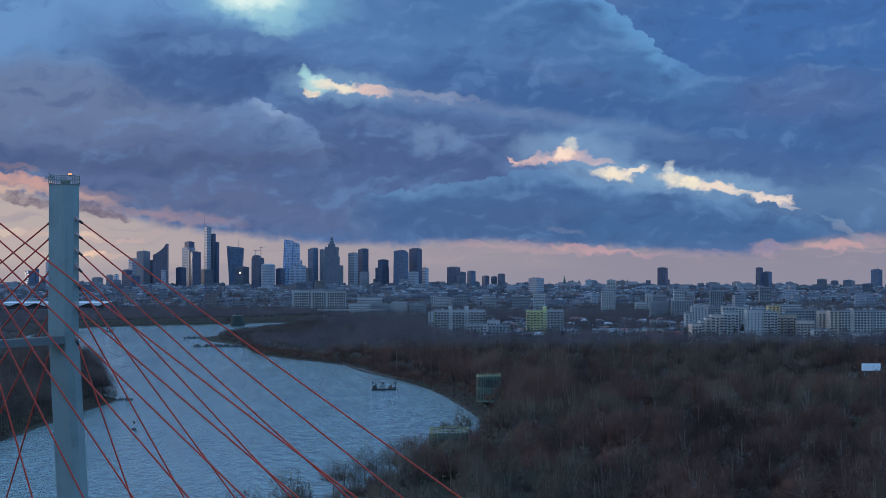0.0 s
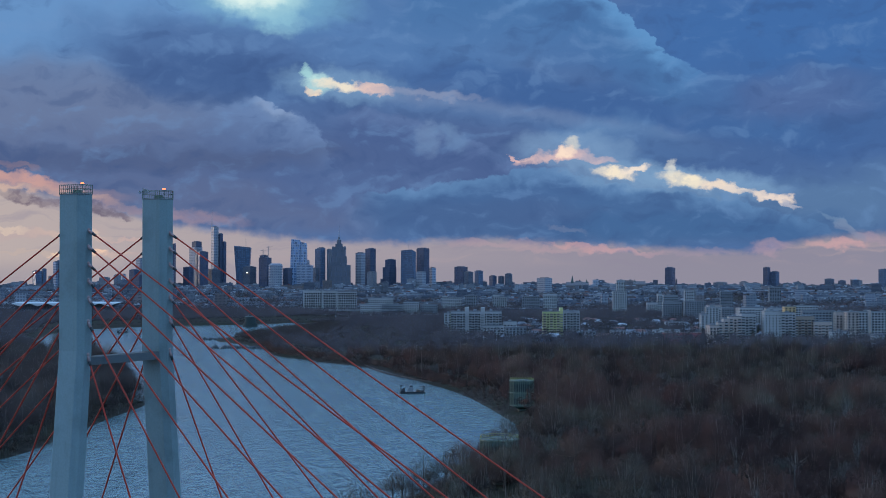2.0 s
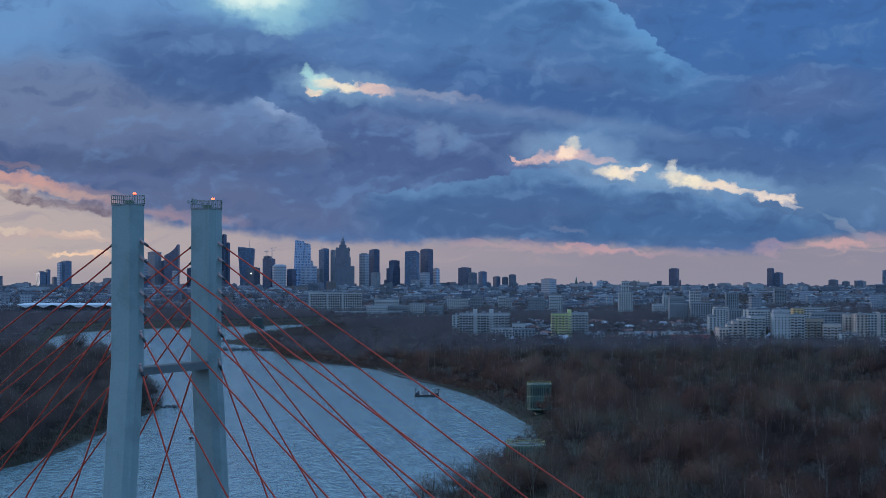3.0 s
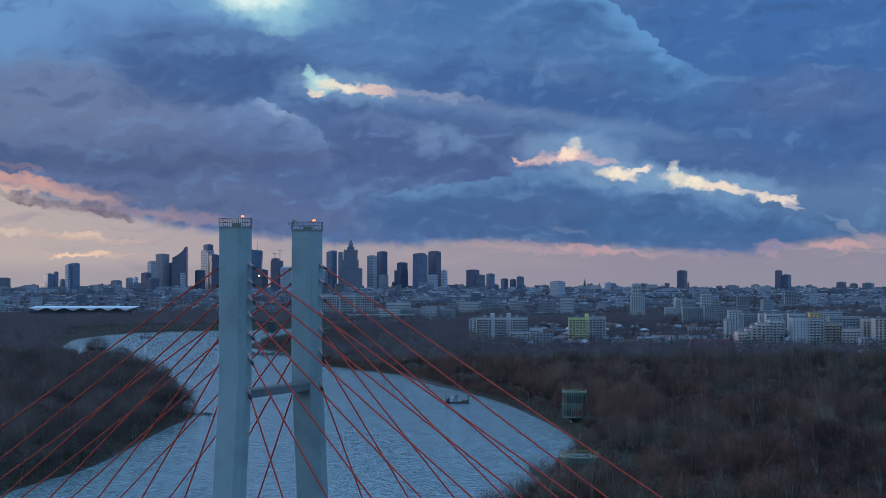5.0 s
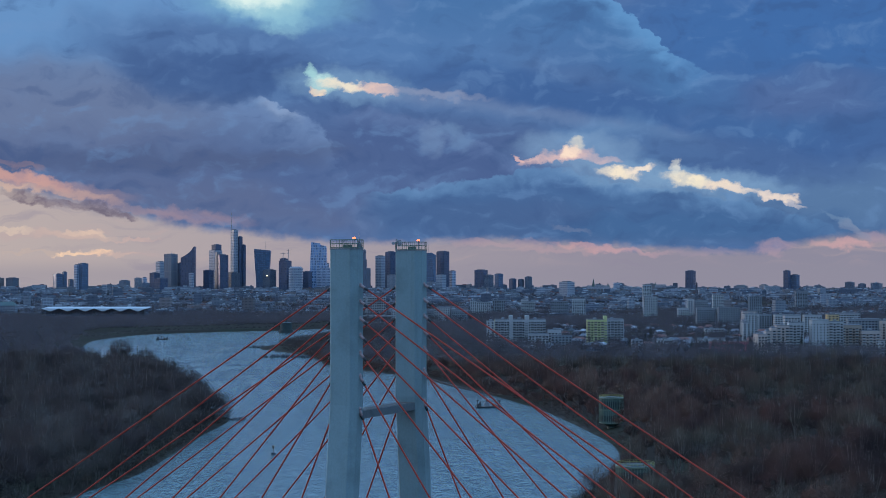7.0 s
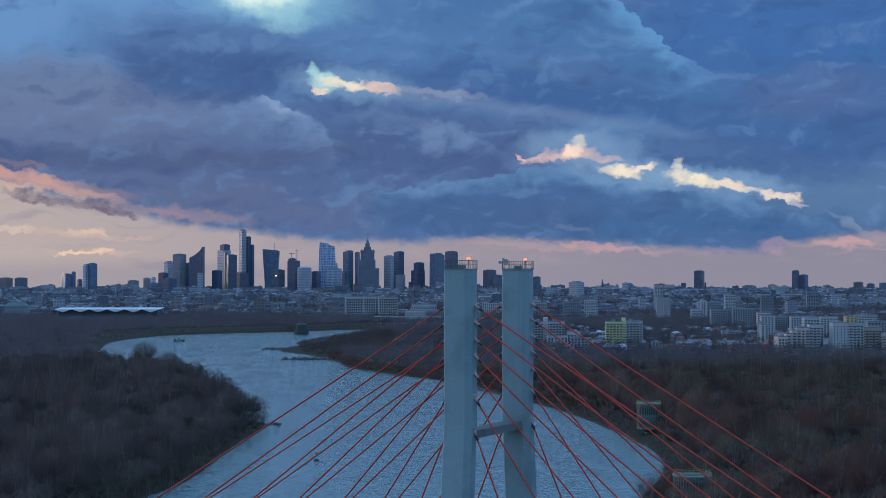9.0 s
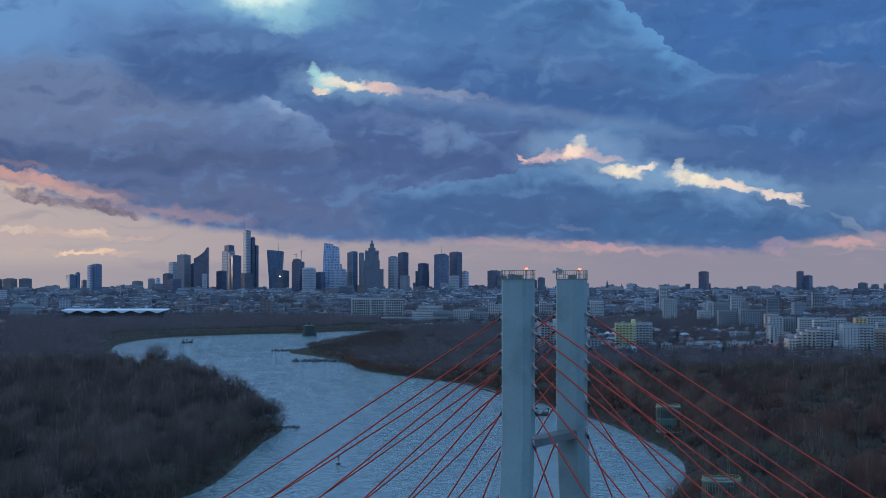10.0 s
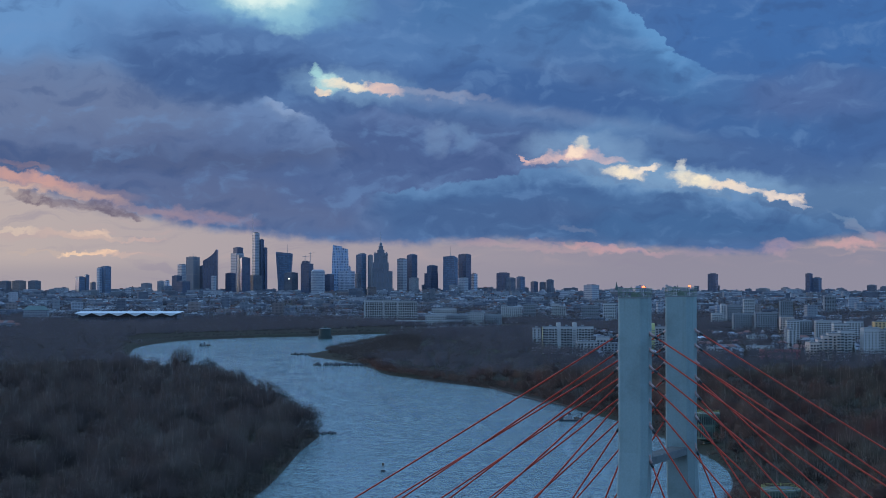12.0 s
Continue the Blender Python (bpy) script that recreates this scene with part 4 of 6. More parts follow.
def work_boat(x, y, length, rot, label):
    """Flat dredging pontoon with wheelhouse, crane boom and gear."""
    ob = thing("work_boat", (x, y, 0.0), label, "boat", "river work boats")
    ob.rotation_euler = (0, 0, math.radians(rot))
    h, bw = length / 2, length * 0.17
    b = Build()
    low_ = [(-h * 0.94, -bw, -0.4), (h * 0.86, -bw, -0.4), (h * 0.97, 0, -0.4), (h * 0.86, bw, -0.4), (-h * 0.94, bw, -0.4)]
    high = [(-h, -bw * 1.05, 1.0), (h * 0.92, -bw * 1.05, 1.0), (h * 1.05, 0, 1.2), (h * 0.92, bw * 1.05, 1.0), (-h, bw * 1.05, 1.0)]
    b.prism(low_, high, 0, 1)
    part("hull", b, [HULL, HULL_RUST], ob, "dark flat-bottomed steel hull")
    b = Build()
    b.box(-length * 0.06, 0, 1.0, 3.4, length * 0.2, bw * 1.3)
    b.box(-length * 0.05, 0, 3.4, 5.2, length * 0.11, bw)
    house = part("wheelhouse", b, PANEL_GREY, ob, "grey wheelhouse")
    b = Build()
    b.box(-length * 0.05, 0, 4.0, 4.8, length * 0.115, bw * 1.03)
    part("windows", b, GLASS_AND_SHADE, house)
    b = Build()
    b.box(-length * 0.38, 0, 1.0, 2.6, length * 0.16, bw * 1.2)
    b.box(-length * 0.32, bw * 0.4, 2.6, 3.5, 1.2, 1.2)
    part("engine_box", b, HULL, ob)
    b = Build()
    b.box(length * 0.24, 0, 1.0, 2.3, length * 0.14, bw * 1.1)
    b.tube((length * 0.22, 0, 2.3), (length * 0.4, 0, 4.6), 0.16, sides=6)
    b.tube((length * 0.4, 0, 4.6), (length * 0.5, 0, 2.0), 0.1, sides=6)
    part("crane", b, HULL_RUST, ob, "rusty crane boom")
    b = Build()
    b.tube((0, 0, 5.0), (0, 0, 7.4), 0.08, sides=5)
    b.tube((-length * 0.3, 0, 2.5), (-length * 0.3, 0, 5.6), 0.08, sides=5)
    part("mast", b, STEEL_GREY, ob)
    for u, top in ((-0.44, 4.6), (0.46, 4.2)):
        b = Build()
        for v in (-0.7, 0.7):
            b.tube((length * u, bw * v, 1.0), (length * u, bw * 0.15 * v, top), 0.14, sides=5)
        b.box(length * u, 0, top - 0.3, top + 0.4, 1.5, 0.8)
        b.box(length * u * 0.86, 0, 1.0, 2.1, 1.3, bw * 1.4)
        part("gantry", b, HULL, ob, "dark steel gantry")
    b = Build()
    for s in (-1, 1):
        b.tube((-h, s * bw, 1.9), (h * 0.9, s * bw, 1.9), 0.04, sides=4)
        for k in range(9):
            u = -h + k * h * 0.237
            b.tube((u, s * bw, 1.0), (u, s * bw, 1.9), 0.03, sides=4)
    part("handrail", b, STEEL_GREY, ob)


work_boat(-36.4, 1000.0, 15.6, 8, "dark dredging boat with wheelhouse moored on the river")
work_boat(-426.0, 2061.0, 14.5, -5, "small dark barge lying near the far bank")


def buoy(x, y, label):
    ob = thing("buoy", (x, y, 0.0), label, "buoy", "river buoys")
    b = Build()
    b.drum(0, 0, -0.4, 0.9, 1.2, 1.0, 14)
    part("float", b, HULL, ob, "dark steel float")
    b = Build()
    b.tube((0, 0, 0.9), (0, 0, 3.4), 0.12, 0.1, 6)
    b.box(0, 0, 2.9, 4.1, 1.0, 0.9)
    part("topmark", b, HULL_RUST, ob, "square rusty topmark on a pole")


buoy(-140.8, 739.2, "dark river buoy with square topmark")
buoy(-405.0, 1790.0, "dark river buoy with square topmark")


def stones(name, label, spots, size):
    """A row of rough boulders, each a part."""
    ob = thing(name, (0, 0, 0), label, "groyne")
    r = random.Random(3)
    for x, y in spots:
        b = Build()
        s = size * r.uniform(0.6, 1.3)
        a0 = r.uniform(0, 6)
        rings = []
        for z, k in ((-0.8, 1.0), (0.1, 1.05), (0.5, 0.8), (0.9, 0.35)):
            rings.append([(x + s * k * r.uniform(0.8, 1.15) * math.cos(a0 + j * math.pi / 3.5), y + s * k * r.uniform(0.8, 1.15) * math.sin(a0 + j * math.pi / 3.5), z * s) for j in range(7)])
        b.loft(rings)
        part("boulder", b, STONE, ob)


gr = random.Random(8)
stones("stone_groyne", "broken line of dark stones reaching into the river", [(-247 + k * 2.7 + gr.uniform(-1, 1), 1618 + gr.uniform(-2, 2)) for k in range(24)], 2.9)
stones("stone_groyne", "low dark stones reaching out from the point of land", [(-292 + k * 2.6 + gr.uniform(-1, 1), 1838 + gr.uniform(-3, 3)) for k in range(16)], 2.4)
stones("stone_groyne", "low dark stones at the tip of the wooded bank", [(-186 + k * 0.9 + gr.uniform(-1, 1), 917 + gr.uniform(-3, 3)) for k in range(12)], 1.3)


def floating_pipe(line):
    """A dredging pipe on a chain of dark floats, drawn along the bank."""
    ob = thing("floating_pipeline", (0, 0, 0), "curved dredging pipe on dark floats along the bank", "pipeline")
    path = spline(line, 4.2)
    b = Build()
    for (x0, y0), (x1, y1) in zip(path[:-1], path[1:]):
        b.tube((x0, y0, 0.75), (x1, y1, 0.75), 0.3, sides=6)
    part("pipe", b, HULL_RUST, ob, "thin rusty pipe")
    for x, y in path:
        b = Build()
        b.drum(x, y, -0.5, 0.55, 1.0, 0.95, 10)
        b.drum(x, y, 0.55, 1.25, 0.6, 0.5, 8)
        part("float", b, HULL, ob)


floating_pipe([(-119, 1388), (-100, 1351), (-82.6, 1308), (-73, 1262), (-60, 1200), (-44, 1146), (-30, 1108), (-21, 1092)])


def white_box(x, y):
    """Large white hoarding on posts."""
    ob = thing("billboard", (x, y, 2.0), "blank white billboard standing above bare trees", "billboard")
    b = Build()
    b.box(0, 0, 11.0, 15.4, 11.4, 0.5)
    part("panel", b, WHITE_PAINT, ob)
    for u in (-3.6, 3.6):
        b = Build()
        b.tube((u, 0.4, 0), (u, 0.4, 13.0), 0.25, sides=8)
        part("post", b, STEEL_GREY, ob)


white_box(258.8, 980.0)

# ---------------------------------------------------------------- housing blocks in the middle distance
def ring_box(w, d, z, k=1.0):
    return [(-w / 2 * k, -d / 2 * k, z), (w / 2 * k, -d / 2 * k, z), (w / 2 * k, d / 2 * k, z), (-w / 2 * k, d / 2 * k, z)]


def balcony_mesh(w, mat):
    b = Build()
    b.box(0, -0.65, 0.0, 0.16, w, 1.3)
    b.box(0, -1.26, 0.16, 1.05, w, 0.08)
    for s in (-1, 1):
        b.box(s * (w / 2 - 0.04), -0.65, 0.16, 1.05, 0.08, 1.2)
    return b.mesh("balcony", [mat])


BALCONIES = {"white": balcony_mesh(3.0, PANEL_WHITE), "grey": balcony_mesh(3.0, PANEL_GREY), "beige": balcony_mesh(3.0, PANEL_BEIGE)}


def block(x, y, w, top, rot=0.0, d=12.0, wall=None, label="", loggias="", bay=3.3, storey=2.8, sides=None, stair=(), win=(2.0, 1.55), group="", roof_mat=None):
    """A panel-built block of flats: walls, felt roof with parapet, recessed window rows, dark panels painting loggia
    shade, balconies, stair heads.
    """
    wall, z0 = wall or PANEL_WHITE, float(land(x, y)) - 0.3
    h = top - z0
    ob = thing("apartment_building", (x, y, z0), label or "pale panel-built apartment block with rows of windows", "apartment building", group)
    ob.rotation_euler = (0, 0, math.radians(rot))
    b = Build()
    b.prism(ring_box(w, d, 0), ring_box(w, d, h - 0.6), 0)
    walls = part("wall", b, wall, ob)
    b = Build()
    b.box(0, 0, h - 0.6, h, w + 0.3, d + 0.3)
    b.box(0, 0, h, h + 0.05, w - 0.5, d - 0.5)
    roof = part("roof", b, roof_mat or ROOF_GREY, ob, "flat felt roof with parapet")
    n_fl, n_bay = max(1, int((h - 1.5) / storey)), max(1, int(w / bay))
    for fl in range(n_fl):
        b = Build()
        z = 1.2 + fl * storey
        for k in range(n_bay):
            u = (k + 0.5 - n_bay / 2) * w / n_bay
            # wide dark panels behind balconies: the loggias' shade put into the colour
            loggia_shade = loggias and k % 2 == 0
            for s in (-1, 1):
                b.box(u, s * d / 2, z - (0.3 if loggia_shade else 0), z + win[1] + (0.2 if loggia_shade else 0), min(2.9, w / n_bay - 0.4) if loggia_shade else win[0], 0.24)
        for k in range(max(1, int(d / 6.0))):
            v = (k + 0.5) * d / max(1, int(d / 6.0)) - d / 2
            for s in (-1, 1):
                b.box(s * w / 2, v, z, z + win[1], 0.24, 1.2)
        tagged(part("glazing_and_loggia_shade", b, GLASS_AND_SHADE, walls), kind="stuff")
    if sides:
        for s, mat in zip((-1, 1), sides):
            if mat:
                b = Build()
                b.box(s * (w / 2 + 0.12), 0, 0.0, h - 0.6, 0.2, d * 0.55)
                part("gable_panel", b, mat, walls, "coloured gable wall panel")
    for u, sw, extra, mat in stair:
        b = Build()
        b.box(u, 0, 0.0 if mat else h, h + extra, sw, d + 0.9)
        part("stair_tower", b, mat or wall, ob, "stair tower rising over the roof")
    if loggias:
        every = [k for k in range(n_bay) if k % 2 == 0]
        for fl in range(n_fl):
            for k in every:
                o = new("balcony", BALCONIES[loggias])
                o.parent = walls
                o.location = ((k + 0.5 - n_bay / 2) * w / n_bay, -d / 2, 0.9 + fl * storey)
    # roof clutter
    for k in range(max(1, int(w / 18))):
        b = Build()
        b.box((k + 0.5) * 18 - w / 2 if w > 18 else 0, 1.0, h + 0.05, h + 1.6, 3.2, 3.4)
        part("roof_vent", b, PANEL_GREY, roof)
    CLEARINGS.append((x, y, w / 2 + 4, d / 2 + 6))
    return ob


block(102.3, 1806, 18.8, 33.3, wall=PANEL_YELLOW, loggias="beige", label="yellow and white panel-built apartment block")
block(122.9, 1808, 22.0, 33.6, wall=PANEL_WHITE, loggias="grey", stair=((-9.5, 3.6, 3.2, PANEL_YELLOW),), label="white end of a yellow and white apartment block")
block(18.9, 1812, 56.7, 33.2, wall=PANEL_WHITE, loggias="grey", sides=(PANEL_YELLOW, None), stair=((-10.5, 4.5, 4.0, PANEL_WHITE), (7.5, 4.5, 4.0, PANEL_WHITE)), label="long white apartment block with two stair towers")
block(255.6, 1646, 10.3, 22.8, wall=PANEL_BEIGE, rot=12, label="beige stepped apartment block with balconies")
block(264.4, 1654, 5.7, 25.5, wall=PANEL_BEIGE, loggias="white", label="beige stepped apartment block with balconies", group="stepped blocks of the estate")
block(270.8, 1658, 5.8, 28.8, wall=PANEL_BEIGE, loggias="white", label="beige stepped apartment block with balconies", group="stepped blocks of the estate")
block(280.7, 1662, 12.7, 31.3, wall=PANEL_BEIGE, loggias="white", label="beige stepped apartment block with balconies", group="stepped blocks of the estate")
block(295.3, 1666, 15.1, 34.1, wall=PANEL_WHITE, loggias="white", label="white stepped apartment block with balconies", group="stepped blocks of the estate")
block(318.6, 1661, 17.3, 36.8, wall=PANEL_WHITE, d=16, win=(1.0, 1.2), label="white apartment tower with plain gable")
block(334.1, 1659, 14.4, 35.1, wall=PANEL_WHITE, loggias="white", d=14, label="white apartment tower with balconies")
block(354.0, 1674, 20.4, 31.3, wall=PANEL_BROWN, loggias="white", label="brown apartment block with balconies")
block(371.4, 1666, 17.9, 25.7, wall=PANEL_BEIGE, loggias="white", label="low beige apartment block with balconies")
block(383.1, 1736, 35.0, 35.6, wall=PANEL_GREY, label="grey slab apartment block behind the estate")
block(378.1, 1856, 12.9, 37.8, wall=PANEL_ORANGE, label="orange-topped apartment block behind the estate")
block(408.2, 1906, 26.5, 37.9, wall=PANEL_WHITE)
block(404.0, 1726, 11.4, 34.3, wall=PANEL_BEIGE, d=16, label="beige-gabled apartment slab of the estate")
block(411.8, 1706, 12.5, 34.8, wall=PANEL_BEIGE, d=16, label="beige-gabled apartment slab of the estate")
block(444.5, 1718, 47.2, 34.8, wall=PANEL_WHITE, stair=((-12.0, 2.6, 1.5, PANEL_BEIGE), (10.0, 2.6, 1.5, PANEL_GREY)), label="long white apartment slab with rows of windows")
block(492.6, 1718, 49.0, 34.5, wall=PANEL_WHITE, stair=((-20.0, 2.6, 1.5, PANEL_BROWN), (4.0, 2.6, 1.5, PANEL_GREY)), label="long white apartment slab with rows of windows")
block(421.8, 1606, 30.1, 13.9, wall=PANEL_WHITE, d=10, label="low white service building")
block(376.7, 1616, 16.8, 17.5, wall=PANEL_WHITE, d=10, label="low white service building")
block(310.4, 1756, 16.5, 38.6, wall=PANEL_WHITE)
block(341.9, 2156, 16.5, 31.2, wall=PANEL_WHITE)
block(365.0, 2186, 16.7, 29.5, wall=PANEL_GREY)
block(288.6, 1906, 8.6, 27.0, wall=PANEL_WHITE)
block(231.8, 1690, 41.5, 13.2, wall=PANEL_RED, d=9, roof_mat=ROOF_RED, storey=4.0, bay=5.0, label="low long red building with white-edged roof")
block(225.2, 1766, 29.5, 13.9, wall=PANEL_WHITE, d=8, label="low white building among trees")
block(275.2, 2056, 24.3, 14.7, wall=PANEL_WHITE, d=9)
block(55.6, 1786, 14.3, 22.6, wall=PANEL_WHITE, d=9, label="low white building beside trees")
block(36.9, 1771, 22.2, 18.7, wall=PANEL_WHITE, d=9, label="low white building beside trees")
block(60.4, 1746, 22.4, 17.6, wall=PANEL_GREY, d=9, label="low grey building beside trees")
block(165.0, 1696, 16.5, 15.8, wall=PANEL_WHITE, d=7, label="low white building among trees")
block(135.8, 1696, 11.2, 14.9, wall=PANEL_GREY, d=7)
block(349.0, 2756, 8.0, 42.2, wall=PANEL_WHITE, label="narrow white apartment tower")
block(372.0, 2786, 24.0, 39.8, wall=PANEL_GREY)
block(328.0, 2456, 28.2, 32.9, wall=PANEL_GREY)
block(359.6, 2436, 32.2, 34.2, wall=PANEL_GREY)
block(438.0, 3006, 19.9, 47.3, wall=PANEL_WHITE)
block(503.0, 2986, 22.8, 43.4, wall=PANEL_GREY)
block(327.1, 2086, 15.9, 32.7, wall=PANEL_WHITE)
block(377.0, 2366, 20.0, 30.0, wall=PANEL_BEIGE)
block(296.9, 1966, 7.5, 27.1, wall=PANEL_GREY)
block(388.9, 2156, 34.4, 30.1, wall=PANEL_WHITE)
block(415.6, 2126, 22.9, 30.5, wall=PANEL_WHITE)
block(656.0, 3300, 24.0, 50.0, wall=PANEL_GREY)
block(330.0, 2706, 18.0, 28.0, wall=PANEL_WHITE)
block(280.0, 2746, 23.0, 46.5, wall=PANEL_WHITE, label="pale blue-white office tower")
block(343.0, 3306, 17.0, 63.8, wall=PANEL_WHITE, label="pale blue-white office tower")
block(-254.9, 2921, 32.6, 45.9, wall=PANEL_WHITE, bay=3.0, storey=3.0, win=(2.3, 2.0), stair=((-15.1, 2.2, 0.3, PANEL_WHITE),), label="long grey-white apartment slab facing the river", group="river slab sections")
block(-224.9, 2921, 25.5, 45.9, wall=PANEL_WHITE, bay=3.0, storey=3.0, win=(2.3, 2.0), stair=((-11.6, 2.2, 0.3, PANEL_WHITE),), label="long grey-white apartment slab facing the river", group="river slab sections")
block(-193.3, 2921, 35.6, 44.4, wall=PANEL_WHITE, bay=3.0, storey=3.0, win=(2.3, 2.0), stair=((-16.7, 2.2, 0.3, PANEL_WHITE),), label="long grey-white apartment slab facing the river", group="river slab sections")
block(-138.8, 2696, 34.8, 25.3, wall=PANEL_WHITE, storey=3.3, label="white modern office building")
block(-125.6, 2766, 42.4, 34.7, wall=PANEL_WHITE, label="white modern office building")
block(-102.6, 2706, 37.7, 25.1, wall=PANEL_GREY, label="grey modern office building")
block(-72.6, 2696, 26.3, 29.1, wall=PANEL_WHITE, label="white modern office building with ribbon windows")
block(-42.7, 2726, 28.5, 24.6, wall=PANEL_GREY)
block(-15.6, 3006, 11.5, 35.2, wall=PANEL_WHITE)
block(3.3, 3006, 26.2, 32.6, wall=PANEL_WHITE)
block(33.3, 3056, 23.4, 35.9, wall=PANEL_GREY)
block(79.7, 3006, 13.6, 37.9, wall=PANEL_WHITE)
block(92.9, 3016, 11.6, 33.5, wall=PANEL_WHITE)
block(178.2, 2986, 23.9, 39.3, wall=PANEL_WHITE)
block(143.2, 2996, 31.3, 34.9, wall=PANEL_GREY)
block(-12.4, 1886, 9.2, 29.3, wall=PANEL_WHITE, d=6, label="small white gabled building among trees")

# ---------------------------------------------------------------- skyline towers
def tower(x, y, tiers, facades, label, name="skyscraper", rot=None, mast=None, base=14.0):
    """A tower of stacked tiers (seen width, depth, offset, top height, taper), turned so that two sides show."""
    ob = thing(name, (x, y, base), label, "skyscraper", "city skyline towers")
    turn = math.radians(-(28 + (abs(x) * 7) % 30) if rot is None else rot)
    z = 0.0
    for k, (w, d, off, top, taper) in enumerate(tiers):
        mat = facades[k % len(facades)] if isinstance(facades, tuple) else facades
        side = w / (math.cos(turn) + 0.85 * math.sin(-turn))
        b = Build()
        z0 = z if off == 0.0 and k else 0.0
        b.box(off, 0, z0, top - base, side, side * 0.85, turn, slot=0, top=1, taper=taper)
        body_ = part("shaft", b, [mat, ROOF_GREY], ob)
        b = Build()
        b.box(off, 0, top - base, top - base + 1.8, side * taper * 0.6, side * taper * 0.5, turn, slot=0)
        part("plant_room", b, ROOF_GREY, body_)
        z = max(z, top - base)
    if mast:
        off, z1, r = mast
        b = Build()
        b.tube((off, 0, z), (off, 0, z1 - base), r, r * 0.35, 6)
        part("mast", b, STEEL_GREY, ob, "thin steel roof mast")
    return ob


tower(-1427.7, 4750, [(33.3, 26.6, 0.0, 73.9, 1.0)], F_GREY, "grey slab apartment tower on the skyline")
tower(-1385.0, 4740, [(39.9, 31.9, 0.0, 74.8, 1.0)], F_BRICK, "brown slab apartment tower on the skyline")
tower(-1337.6, 4730, [(36.5, 29.2, 0.0, 74.8, 1.0)], F_GREY, "grey slab apartment tower on the skyline")
tower(-1173.3, 4600, [(29.0, 23.2, 0.0, 86.5, 1.0)], F_GLASS, "blue-grey slab office tower")
tower(-1156.7, 4610, [(15.3, 12.3, 0.0, 92.1, 1.0)], F_GLASS, "slim blue-grey office tower")
tower(-1147.8, 4650, [(17.1, 13.7, 0.0, 71.0, 1.0)], F_GREY, "low grey office tower")
tower(-1095.5, 4500, [(18.1, 14.5, 0.0, 111.7, 1.0), (29.9, 24.0, 16.9, 115.7, 1.0)], (F_PALE, F_GLASS), "silver and blue residential tower with vertical bands")
tower(-1003.0, 4700, [(31.3, 25.0, 0.0, 67.5, 1.0)], F_BROWN, "low brown office block")
tower(-921.6, 4480, [(19.6, 15.7, 0.0, 74.8, 1.0)], F_WHITE, "white office tower with slanted top")
tower(-907.5, 4500, [(12.6, 10.1, 0.0, 76.3, 1.0)], F_PALE, "small pale office tower")
tower(-897.9, 4600, [(29.0, 23.2, 0.0, 89.7, 1.0)], F_DARK, "dark glass office tower")
tower(-872.7, 4560, [(39.9, 31.9, 0.0, 73.8, 1.0)], F_DARK, "low dark glass office block")
tower(-902.9, 4720, [(28.1, 22.5, 0.0, 122.7, 1.0)], F_OFFICE, "light grey office tower")
tower(-858.6, 4640, [(39.0, 31.2, 0.0, 143.2, 1.0)], F_BROWN, "brown stone-clad hotel tower", mast=(0.8, 153.8, 0.8))
tower(-832.4, 4660, [(21.2, 17.0, 0.0, 118.2, 1.0)], F_GLASS, "blue glass office tower")
tower(-789.9, 4580, [(15.2, 12.2, 0.0, 88.9, 1.0)], F_OFFICE, "slim light office tower")
tower(-750.5, 4640, [(29.2, 23.4, 0.0, 97.0, 1.0)], F_DARK, "dark glass office tower")
tower(-744.6, 4740, [(39.8, 31.8, 0.0, 156.0, 1.0), (29.9, 23.9, 2.5, 172.5, 1.0)], (F_OFFICE, F_DARK), "light office tower with dark crown")
tower(-715.5, 4660, [(39.9, 32.0, 0.0, 141.8, 1.0), (14.7, 11.7, -12.7, 149.1, 1.0)], (F_DARK, F_BROWN), "dark tower with brown stone side")
# pale first tier: evening light on its left side put into the facade colour
tower(-697.8, 4800, [(23.0, 15.5, 0.0, 217.2, 1.0), (14.3, 11.4, 17.5, 197.1, 1.0), (12.3, 10.0, 28.5, 172.7, 1.0)], (F_OFFICE, F_DARK, F_DARK), "tallest stepped glass tower with tall mast", mast=(-8.4, 271.8, 1.1))
tower(-689.0, 4700, [(44.4, 34.0, 0.0, 90.5, 1.0)], F_GREY, "low grey office block")
sign_tower = tower(-580.1, 4680, [(39.3, 31.4, 0.0, 98.7, 1.0)], F_GREY, "low grey office block with lit sign")
b = Build()
b.box(-4.0, -22.0, 66.0, 69.5, 4.5, 1.0)
part("lit_sign", b, LIT, sign_tower, "small glowing warm sign")
tower(-531.6, 4650, [(35.8, 28.6, 0.0, 124.6, 1.0), (22.8, 18.2, -4.1, 131.1, 1.0)], F_DARK, "tower under construction with cranes")
tower(-468.1, 4660, [(26.1, 20.8, 0.0, 93.8, 1.0)], F_DARK, "low dark office block")
tower(-421.5, 4700, [(48.5, 34.0, 0.0, 102.8, 1.0)], F_PALE, "silver-white lower wing of a residential tower")
tower(-417.2, 4760, [(7.5, 10.0, 0.0, 117.1, 1.0)], F_PALE, "slim silver tower on the skyline")
tower(-383.5, 4780, [(30.9, 24.7, 0.0, 152.3, 1.0), (24.2, 19.4, 3.3, 154.8, 1.0)], F_GLASS, "blue hotel tower with curved top", mast=(-7.1, 162.3, 0.6))
tower(-384.7, 4640, [(16.2, 13.0, 0.0, 95.4, 1.0)], F_GREY, "low grey office block")
